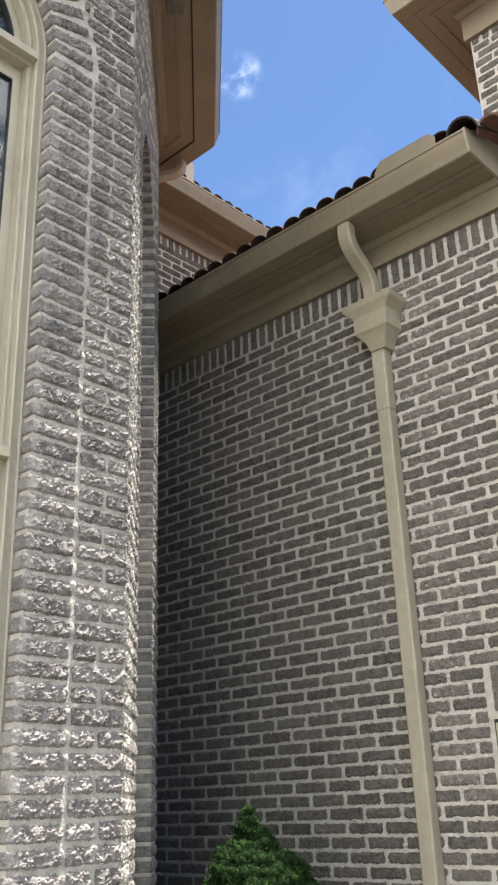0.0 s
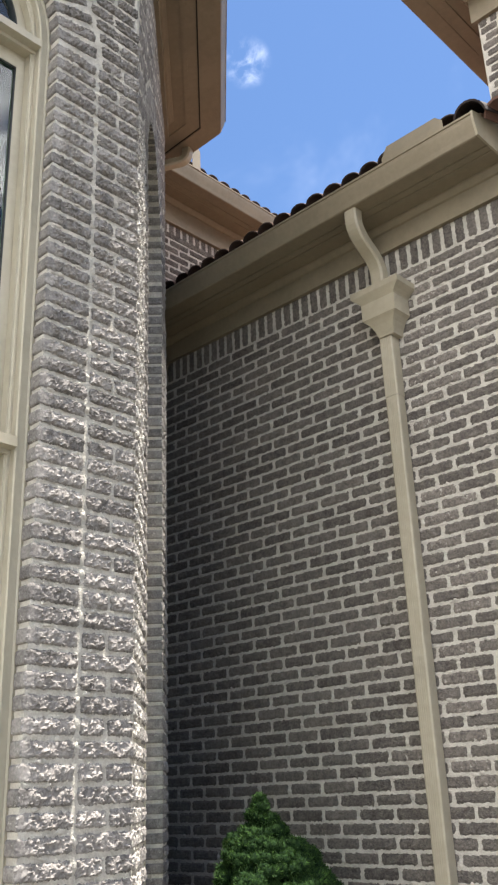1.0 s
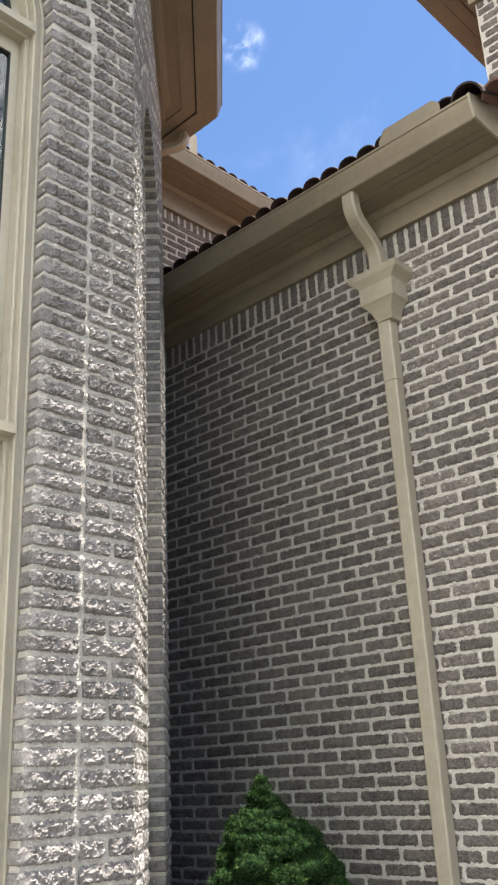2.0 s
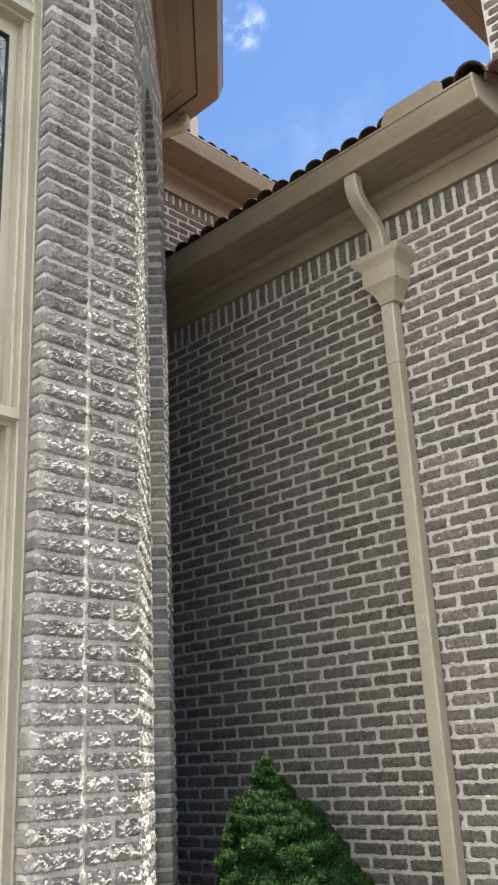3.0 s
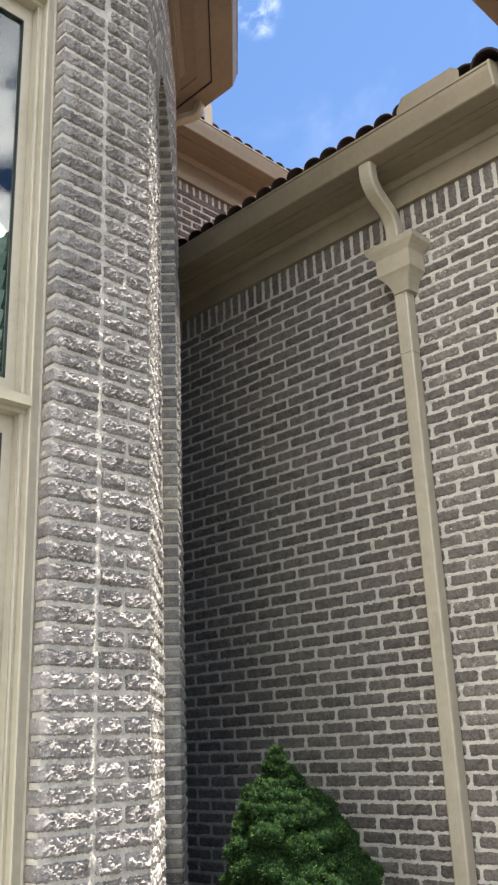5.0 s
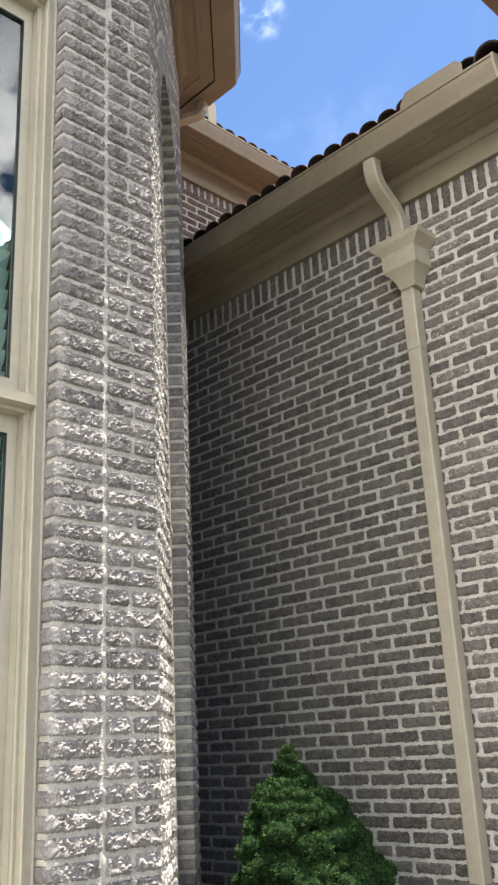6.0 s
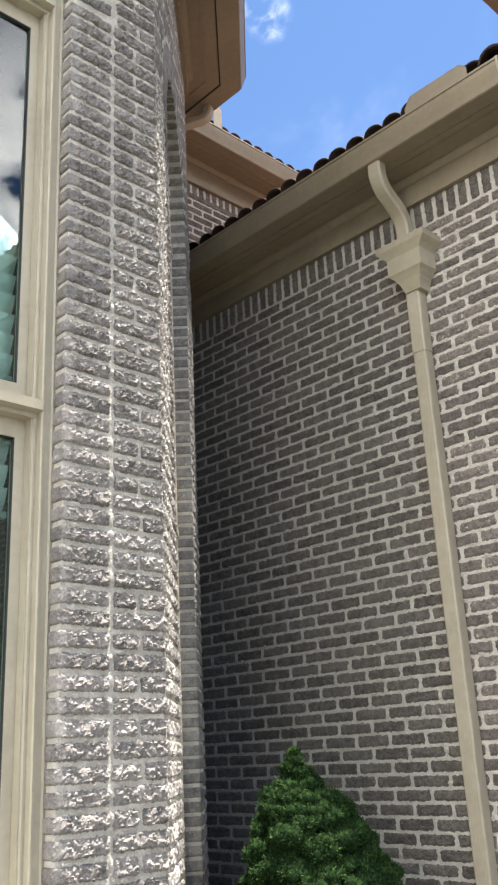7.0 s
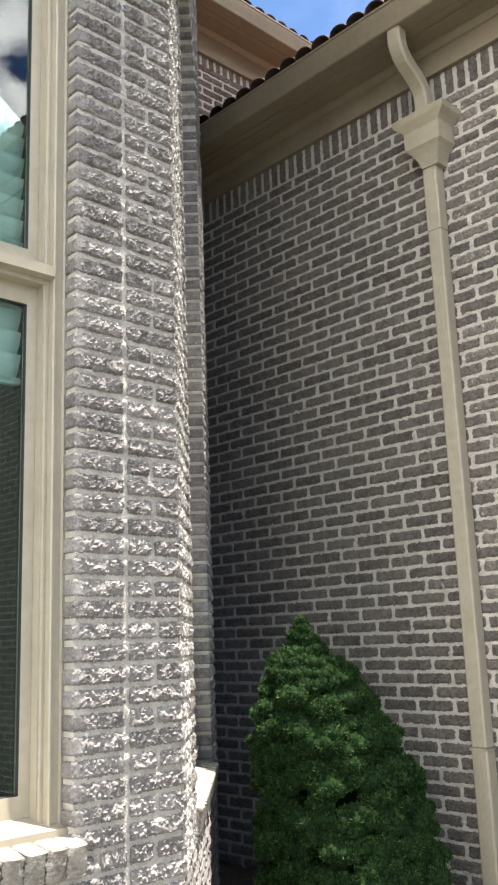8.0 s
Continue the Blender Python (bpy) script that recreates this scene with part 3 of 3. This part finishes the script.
roof, s = tiled("roof_block_front", "dark clay tile hipped roof of the taller block", (BLOCK_X - O, BLOCK_Y - O, BLOCK_TOP + 0.17), (1, 0), BW, 2.4, BD / 2, lambda u, v: v * 0.83 < min(u, BW - u))
deck(roof, [(0, 0.05), (BW, 0.05), (BW - BD / 2, s), (BD / 2, s)])
roof, s = tiled("roof_block_side", "dark clay tile hip of the taller block", (BLOCK_X - O, BLOCK_Y - O + BD, BLOCK_TOP + 0.17), (0, -1), BD, 2.4, BD / 2, lambda u, v: v * 0.83 < min(u, BD - u))
deck(roof, [(0, 0.05), (BD, 0.05), (BD / 2, s)])
roof, s = tiled("roof_block_back", "dark clay tile hipped roof of the taller block", (BLOCK_X - O + BW, BLOCK_Y - O + BD, BLOCK_TOP + 0.17), (-1, 0), BW, 2.4, BD / 2, lambda u, v: v * 0.83 < min(u, BW - u), lambda r: False)
deck(roof, [(0, 0.05), (BW, 0.05), (BW - BD / 2, s), (BD / 2, s)])
# hipped roof of the bay
bay_mid = (BAY_S + BAY_N) / 2
for name, a, b in (("roof_bay_front", (BAY_X, BAY_S), (BAY_X, BAY_N)), ("roof_bay_north", (BAY_X, BAY_N), C_END), ("roof_bay_south", S_END, (BAY_X, BAY_S)), ("roof_bay_side", C_END, (BACK_X, C_END[1])), ("roof_bay_flank", (BACK_X, S_END[1]), S_END)):
    a, b = Vector(a), Vector(b)
    way = (b - a).normalized()
    out = Vector((way.y, -way.x))
    grow = 0.37 * math.tan(radians(22.5))
    start = a + out * 0.37 - way * (grow if name != "roof_bay_flank" else 0)
    width = (b - a).length + 2 * grow
    apex = Vector((BACK_X, bay_mid))
    run = (apex - start).dot(-out)
    mid = (apex - start).dot(way)
    rise = 1.9
    full = math.hypot(run, rise)
    roof, s = tiled(name, "dark clay tile hip of the bay roof", (*start, BAY_TOP + 0.17), way, width, rise, run, lambda u, v: mid * v / full - 0.02 < u < width + (mid - width) * v / full + 0.02, lambda r: False)
    deck(roof, [(0, 0.05), (width, 0.05), (mid, full)])

# rake tiles up the gable edge of the wing
rake = thing("rake_tiles", "terracotta barrel tiles capping the gable edge", "roof tile", "structure", m=basis((1.20, -0.32, 5.185), (1, 0)) @ Matrix.Rotation(math.atan2(1.5, 3.6), 4, "X"))
for k in range(3):
    rings = []
    for v, r in ((0.0, 0.095), (0.42, 0.082)):
        rings.append([((r - d) * math.cos(t) + 0.0, v + k * 0.34, (r - d) * math.sin(t) + 0.03 * (v == 0)) for d, ts in ((0, range(0, 11)), (0.014, range(10, -1, -1))) for t in [math.pi * q / 10 - 0.15 for q in ts]])
    part("barrel_tile", loft(rings), TILE_RED, rake)
rings = [[(-0.150 + (0.106 - d) * math.cos(t), v, (0.106 - d) * math.sin(t) + 0.068) for d, ts in ((0, range(0, 11)), (0.012, range(10, -1, -1))) for t in [math.pi * q / 10 for q in ts]] for v in (-0.06, 0.36)]
# end tile carries the same painted shade all over
part("edge_tile", loft(rings), TILE_SHADED, rake, "end tile darkened for shade")


# ---- rainwater goods ----
def rect_ring(center, w, d, x_axis, y_axis, corner=0.012):
    c, x, y = Vector(center), Vector(x_axis).normalized(), Vector(y_axis).normalized()
    pts = [(-w / 2, -d / 2 + corner), (-w / 2 + corner, -d / 2), (w / 2 - corner, -d / 2), (w / 2, -d / 2 + corner), (w / 2, d / 2 - corner), (w / 2 - corner, d / 2), (-w / 2 + corner, d / 2), (-w / 2, d / 2 - corner)]
    return [tuple(c + x * a + y * b) for a, b in pts]


def duct(path, w, d, x_axis, steps=6, round_at=0.08):
    """A rectangular pipe along a bent path, with rounded bends; x_axis stays across the pipe."""
    pts = [Vector(p) for p in path]
    way = [pts[0]]
    for a, b, c in zip(pts, pts[1:], pts[2:]):
        p, q = b + (a - b).normalized() * round_at, b + (c - b).normalized() * round_at
        for k in range(steps + 1):
            t = k / steps
            way.append(p * (1 - t) ** 2 + b * 2 * t * (1 - t) + q * t * t)
    way.append(pts[-1])
    x = Vector(x_axis)
    rings = []
    for i, p in enumerate(way):
        t = (way[min(i + 1, len(way) - 1)] - way[max(i - 1, 0)]).normalized()
        y = t.cross(x).normalized()
        rings.append(rect_ring(p, w, d, x, y))
    return loft(rings)


PIPE_X = 0.112
spout = thing("downspout", "beige ribbed metal downspout with a conductor head on brick", "downspout", m=pose(PIPE_X, 0, 0))


def ribbed(z0, z1, w, front, back):
    """Rectangular pipe with flutes on its front face."""
    out = [(-w / 2, back)]
    arc = [(0.014 * (1 - math.cos(t)), 0.014 * (1 - math.sin(t))) for t in (math.pi / 8 * k for k in range(5))]
    out += [(-w / 2 + a, front + b) for a, b in arc]
    for k in range(5):
        c = -w / 2 + 0.021 + k * (w - 0.042) / 4
        out += [(c - 0.004, front), (c - 0.0015, front + 0.0013), (c + 0.0015, front + 0.0013), (c + 0.004, front)]
    out += [(w / 2 - a, front + b) for a, b in reversed(arc)] + [(w / 2, back)]
    return loft([[(x, y, z) for x, y in out] for z in (z0, z1)])


part("pipe", ribbed(0.0, 0.90, 0.098, -0.094, -0.014), GUTTER, spout)
part("pipe", ribbed(0.903, 3.86, 0.094, -0.092, -0.016), GUTTER, spout)
part("pipe", ribbed(3.863, 4.32, 0.098, -0.094, -0.014), GUTTER, spout)
part("collar", box(-0.053, 0.053, -0.098, -0.012, 0.885, 0.90, 0.002), GUTTER, spout)
# conductor head: flared lip, box, tapered bottom
HX = 0.019
rings = []
for z, w, front in ((4.27, 0.115, -0.105), (4.285, 0.12, -0.108), (4.31, 0.135, -0.118), (4.345, 0.165, -0.135), (4.375, 0.21, -0.155), (4.392, 0.252, -0.17), (4.505, 0.252, -0.17), (4.515, 0.262, -0.175), (4.535, 0.30, -0.185), (4.552, 0.345, -0.195), (4.562, 0.365, -0.2), (4.60, 0.37, -0.203)):
    rings.append([(HX - w / 2, -0.006, z), (HX - w / 2, front, z), (HX + w / 2, front, z), (HX + w / 2, -0.006, z)])
head = part("conductor_head", loft(rings), GUTTER, spout, "beige flared conductor head")
part("elbow", duct([(0.0, -0.315, 5.112), (0.0, -0.325, 4.965), (0.0, -0.085, 4.80), (0.0, -0.085, 4.55)], 0.095, 0.085, (1, 0, 0), round_at=0.10), GUTTER, spout, "beige curved gutter outlet")

bay_spout = thing("bay_downspout", "beige curved downspout from the bay gutter", "downspout")
part("elbow", duct([(-1.57, -0.21, 6.69), (-1.57, -0.21, 6.565), (-1.80, -0.41, 6.50), (-1.9, -0.54, 6.30)], 0.08, 0.075, (0.35, -0.94, 0), round_at=0.075), GUTTER, bay_spout)
part("pipe", box(-1.94, -1.86, -0.59, -0.51, 0.0, 6.34, 0.006), GUTTER, bay_spout)


def splash(name, x0, x1, y, z0, z1, cut, m):
    ob = thing(name, "beige metal splash guard standing on the gutter", "splash guard", m=m)
    outline = [(x0, z0), (x1, z0), (x1, z1 - cut), (x1 - cut, z1), (x0 + cut, z1), (x0, z1 - cut * 1.6)]
    # plate in the same darkened tone as the gutter
    part("plate", loft([[(x, y, z) for x, z in outline], [(x, y + 0.004, z) for x, z in outline]]), TRIM_SHADED, ob)


splash("splash_guard", 0.418, 0.865, -0.39, 5.235, 5.378, 0.045, pose(0, 0, 0))
splash("splash_guard", 0.0, 0.10, -0.02, 0.0, 0.24, 0.02, basis((BACK_X + 0.40, 0.33, BACK_TOP + 0.14), (0, 1)))

# small wall box beside the edge of the wing
opening = thing("wall_vent", "pale vent hood with a dark gap under a soldier course", "vent", m=basis((0.56, 0, 0), (1, 0)))
# black sheet stands for shade in the gap round the hood
part("gap_shade", box(-0.014, 0.36, -0.004, 0.03, 1.28, 1.985), GAP_SHADE, opening)
part("hood", box(0.004, 0.35, -0.03, 0.03, 1.30, 1.965, 0.006), FRAME, opening, "pale painted hood")
for k in range(9):
    z = 1.36 + k * 0.065
    part("louvre", loft([[(x, y, q) for y, q in ((-0.03, z), (-0.045, z - 0.03), (-0.041, z - 0.034), (-0.026, z - 0.004))] for x in (0.03, 0.325)]), FRAME, opening)


# ---- arched windows ----
def head_path(a, b, z0, n=28):
    c, r = (a + b) / 2, (b - a) / 2
    path = [((b, z0), (-1, 0)), ((b, SPRING), (-1, 0))]
    path += [((c + r * math.cos(t), SPRING + r * math.sin(t)), (-math.cos(t), -math.sin(t))) for t in (math.pi * k / n for k in range(1, n))]
    return path + [((a, SPRING), (1, 0)), ((a, z0), (1, 0))]


def moulding(a, b, z0, profile):
    """profile: (inward from the opening's edge, into the wall)."""
    return loft([[(p[0] + n[0] * o, y, p[1] + n[1] * o) for o, y in profile] for p, n in head_path(a, b, z0)])


def strip(o0, o1, y0, y1):
    return [(o0, y0), (o1, y0), (o1, y1), (o0, y1)]


def window(name, label, m, a, b, raised):
    ob = thing(name, label, "window", "structure", m=m)
    frame_part = part("window_frame", moulding(a, b, SILL, [(0.0, 0.063), (0.012, 0.060), (0.018, 0.066), (0.044, 0.066), (0.048, 0.056), (0.058, 0.054), (0.062, 0.060), (0.062, 0.088), (0.074, 0.088), (0.078, 0.095), (0.084, 0.095), (0.084, 0.15), (0.10, 0.15), (0.10, 0.19), (0.0, 0.19)]), FRAME, ob, "cream painted moulded casing")
    i = 0.084
    for z in (2.845, 4.775):
        rail = part("transom", loft([[(u, y, q) for y, q in ((0.046, z), (0.046, z + 0.040), (0.15, z + 0.052), (0.18, z + 0.052), (0.18, z - 0.022), (0.085, z - 0.022), (0.085, z - 0.004), (0.06, z - 0.002))] for u in (a + 0.06, b - 0.06)]), FRAME, ob, "cream transom bar with a drip edge")
    part("window_sill", loft([[(u, y, q) for y, q in ((0.03, SILL - 0.008), (0.03, SILL + 0.022), (0.15, SILL + 0.062), (0.19, SILL + 0.062), (0.19, SILL - 0.008))] for u in (a + 0.002, b - 0.002)]), FRAME, ob, "cream sloping sill")
    for z0, z1 in ((SILL + 0.05, 2.825), (2.895, 4.755)):
        w, t = 0.040, 0.075
        sash = part("sash", sash_frame(a + i, b - i, z0, z1, w, t), FRAME, ob, "cream sash")
        part("gasket", gasket(a + i + w, b - i - w, z0 + t, z1 - t), GASKET, sash)
        pane = part("pane", box(a + i + w, b - i - w, 0.154, 0.158, z0 + t, z1 - t), GLASS, ob, "reflective tinted glass")
        pane.visible_shadow = False
    c, r = (a + b) / 2, (b - a) / 2 - i
    part("arch_sash", loft([[(c + q * math.cos(t), y, SPRING + 0.01 + q * math.sin(t)) for q, y in ((r, 0.135), (r, 0.17), (r - 0.045, 0.17), (r - 0.045, 0.135))] for t in (math.pi * k / 28 for k in range(29))]), FRAME, ob)
    part("gasket", loft([[(c + q * math.cos(t), y, SPRING + 0.01 + q * math.sin(t)) for q, y in ((r - 0.042, 0.136), (r - 0.042, 0.158), (r - 0.052, 0.158), (r - 0.052, 0.136))] for t in (math.pi * k / 28 for k in range(29))]), GASKET, ob)
    part("bottom_rail", box(a + i, b - i, 0.135, 0.17, SPRING - 0.002, SPRING + 0.03, 0.003), FRAME, ob)
    disc = [(c + (r - 0.046) * math.cos(math.pi * k / 28), SPRING + 0.01 + (r - 0.046) * math.sin(math.pi * k / 28)) for k in range(29)]
    pane = part("pane", slab(disc, 0.004, 0.154), GLASS, ob, "reflective tinted glass")
    pane.visible_shadow = False
    # blinds hang inside each sash
    for z0, z1, kind in ((raised, 2.75, "low"), (2.98, 4.70, "high")):
        blind = thing("window_blind", "pale horizontal slat blind, " + ("raised" if kind == "low" else "lowered") + " behind the glass", "blind", group="window blinds", m=m)
        n = int((z1 - z0) / 0.088)
        outline = [(0.046 * math.cos(1.15) * q - 0.006 * (1 - q * q) + d, -0.046 * math.sin(1.15) * q) for d, qs in ((0.0, (-1, -0.5, 0, 0.5, 1)), (0.002, (1, 0.5, 0, -0.5, -1))) for q in qs]
        me = mesh_of("slat", [(x, y, q) for x in (a + 0.11, b - 0.11) for y, q in outline], [(k, (k + 1) % 10, 10 + (k + 1) % 10, 10 + k) for k in range(10)] + [tuple(range(9, -1, -1)), tuple(range(10, 20))], BLIND)
        for k in range(n):
            piece("slat", me, blind, pose(0, 0.222, z1 - 0.045 - k * 0.088))
        part("head_rail", box(a + 0.105, b - 0.105, 0.195, 0.245, z1 - 0.005, z1 + 0.05, 0.003), BLIND, blind)
        part("bottom_rail", box(a + 0.11, b - 0.11, 0.2, 0.23, z1 - 0.02 - n * 0.088 - 0.012, z1 - 0.02 - n * 0.088 + 0.014, 0.003), BLIND, blind)
    return ob


def sash_frame(u0, u1, z0, z1, w, t):
    bm = bmesh.new()
    outer, inner = [(u0, z0), (u1, z0), (u1, z1), (u0, z1)], [(u0 + w, z0 + t), (u1 - w, z0 + t), (u1 - w, z1 - t), (u0 + w, z1 - t)]
    rows = [[bm.verts.new((u, y, z)) for u, z in pts] for pts, y in ((outer, 0.17), (outer, 0.135), (inner, 0.138), (inner, 0.17))]
    for p, q in zip(rows, rows[1:] + rows[:1]):
        for k in range(4):
            bm.faces.new((p[k], p[(k + 1) % 4], q[(k + 1) % 4], q[k]))
    return bm


def gasket(u0, u1, z0, z1, w=0.0045):
    bm = bmesh.new()
    outer, inner = [(u0 - 0.001, z0 - 0.001), (u1 + 0.001, z0 - 0.001), (u1 + 0.001, z1 + 0.001), (u0 - 0.001, z1 + 0.001)], [(u0 + w, z0 + w), (u1 - w, z0 + w), (u1 - w, z1 - w), (u0 + w, z1 - w)]
    rows = [[bm.verts.new((u, y, z)) for u, z in pts] for pts, y in ((outer, 0.153), (outer, 0.140), (inner, 0.144), (inner, 0.153))]
    for p, q in zip(rows, rows[1:] + rows[:1]):
        for k in range(4):
            bm.faces.new((p[k], p[(k + 1) % 4], q[(k + 1) % 4], q[k]))
    return bm


window("window_1", "tall round-headed cream window with blinds in the brick bay", basis((BAY_X, BAY_S, 0), (0, 1)), *A_OPEN, 2.42)
# unseen lower blind let down to the sill so no daylight shows through
window("window_2", "tall round-headed cream window in the angled bay wall", basis((BAY_X, BAY_N, 0), (-SIN, COS)) @ pose(0, 0.035, 0), *C_OPEN, 1.05)
window("window_3", "tall round-headed cream window in the bay's further wall", basis((*S_END, 0), (SIN, COS)), *C_SOUTH, 1.05)

# room behind the bay windows, its dimness put into the colour
ring = [(BACK_X + 0.01, S_END[1] + 0.25), (S_END[0] + 0.1, S_END[1] + 0.25), (BAY_X - 0.26, BAY_S + 0.1), (BAY_X - 0.26, BAY_N - 0.1), (C_END[0] + 0.1, C_END[1] - 0.25), (BACK_X + 0.01, C_END[1] - 0.25)]
tagged(part("floor", loft([[(x, y, z) for x, y in ring] for z in (0.30, 0.36)]), ROOM_SHADE), "dim floor of the room behind the bay", "floor", kind="structure")
tagged(part("wall_inner", box(BACK_X + 0.01, BACK_X + 0.05, S_END[1] + 0.25, C_END[1] - 0.25, 0.36, 6.3), ROOM_SHADE), "dim inner wall of the room behind the bay", "wall", kind="structure")
tagged(part("ceiling", loft([[(x, y, z) for x, y in ring] for z in (6.3, 6.4)]), ROOM_SHADE), "plain ceiling of the room behind the bay", "ceiling", kind="structure")


# ---- dwarf spruce ----
def spruce(name, label, x, y, height, seed):
    rnd = np.random.RandomState(seed)
    ob = thing(name, label, "shrub", m=pose(x, y, 0.02))
    part("trunk", loft([[(r * math.cos(t), r * math.sin(t), z) for t in (math.pi * k / 4 for k in range(8))] for z, r in ((0, 0.045), (0.3, 0.035), (height * 0.8, 0.01))]), BARK, ob)

    def reach(h):
        """Radius of the crown at the share h of its height."""
        return float(np.interp(h, (0, 0.10, 0.34, 0.54, 0.70, 0.80, 0.89, 1.0), (0.36, 0.43, 0.41, 0.360, 0.300, 0.230, 0.130, 0.0)))

    def lean(h):
        """The heavy base bulges to one side."""
        return np.array((0.72, 0.69)) * float(np.interp(h, (0, 0.34, 0.54, 0.70, 1.0), (0.19, 0.17, 0.12, 0.07, 0.0)))

    # rounded cushions of growth in uneven tiers, larger below
    lobes = []
    h = 0.06
    while h < 0.87:
        size = 0.046 + 0.052 * (1 - h)
        r = max(reach(h) - size * 0.75, 0.0)
        n = max(3, int(2 * math.pi * r / (size * 1.25)))
        turn = rnd.rand() * 7
        for k in range(n):
            a = turn + 2 * math.pi * (k + 0.45 * rnd.rand()) / n
            q = size * (0.72 + 0.55 * rnd.rand())
            d = r + size * 0.24 * rnd.randn()
            c = lean(h)
            if h < 0.25 and math.cos(a) + math.sin(a) < 0.5:
                continue
            lobes.append((np.array((c[0] + math.cos(a) * d, c[1] + math.sin(a) * d, (h + (0.03 if h < 0.7 else 0.012) * rnd.randn()) * height)), q))
        h += size * 0.85 / height
    lobes += [(np.array((0.0, 0.0, height * 0.985)), 0.012), (np.array((0.006, 0.0, height * 0.965)), 0.030), (np.array((-0.016, -0.006, height * 0.940)), 0.046), (np.array((0.022, 0.014, height * 0.925)), 0.050), (np.array((0.055, 0.040, height * 0.890)), 0.058), (np.array((-0.050, -0.030, height * 0.885)), 0.060), (np.array((0.030, -0.055, height * 0.880)), 0.060)]
    # inner hull, painted dark as the shade behind the cushions
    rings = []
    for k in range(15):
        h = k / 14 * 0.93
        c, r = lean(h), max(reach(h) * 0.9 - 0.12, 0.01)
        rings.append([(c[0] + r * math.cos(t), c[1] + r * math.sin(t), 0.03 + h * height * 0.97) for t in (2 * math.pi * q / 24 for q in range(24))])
    part("inner_growth", loft(rings), LEAF_INNER_SHADE, ob, "inner growth darkened for shade", True)
    ball = bmesh.new()
    bmesh.ops.create_icosphere(ball, subdivisions=2, radius=1.0)
    ball.verts.ensure_lookup_table()
    unit = np.array([v.co for v in ball.verts])
    tris = [tuple(v.index for v in f.verts) for f in ball.faces]
    ball.free()
    # every cushion is a cluster of small knobs round a larger one
    knobs = []
    for c, size in lobes:
        knobs.append((c, size * 0.80))
        for k in range(int(22 + 70 * size)):
            d = rnd.normal(size=3)
            d /= np.linalg.norm(d)
            d[2] = abs(d[2]) * 0.9 - 0.15
            knobs.append((c + d * np.array((1, 1, 0.8)) * size * (0.68 + 0.30 * rnd.rand()), 0.010 + 0.016 * rnd.rand() + size * 0.11))
    body, skin, verts, faces = [], [], [], []
    for c, size in knobs:
        k = len(body)
        body += (c + unit * (size * (0.82 + 0.30 * rnd.rand(len(unit))))[:, None]).tolist()
        skin += [tuple(q + k for q in f) for f in tris]
        n = int(95 * (size / 0.035) ** 1.6) if size < 0.05 else 40
        d = rnd.normal(size=(n, 3))
        d /= np.linalg.norm(d, axis=1)[:, None]
        p = c + d * size * 0.88
        out = d + np.array((0, 0, 0.25)) + rnd.normal(size=(n, 3)) * 0.45
        out /= np.linalg.norm(out, axis=1)[:, None]
        across = np.cross(out, rnd.normal(size=(n, 3)))
        across /= np.linalg.norm(across, axis=1)[:, None]
        long = (0.008 + 0.011 * rnd.rand(n))[:, None]
        quad = np.stack((p - across * 0.0026, p + across * 0.0026, p + out * long + across * 0.0012, p + out * long - across * 0.0012), 1)
        k = len(verts)
        verts += quad.reshape(-1, 3).tolist()
        faces += [(k + 4 * q, k + 4 * q + 1, k + 4 * q + 2, k + 4 * q + 3) for q in range(n)]
    tagged(piece("shoot_growth", mesh_of("shoot_growth", body, skin, LEAF_BODY, True), ob, label="rounded green cushions of shoots, darkened for shade"), kind="stuff")
    tagged(piece("crown", mesh_of("crown", verts, faces, LEAF), ob, label="dense short green needles"), kind="stuff")
    return ob


spruce("dwarf_spruce", "cone-shaped dwarf spruce, bright where sun reaches, in mulch", -0.285, -0.993, 1.585, 3)
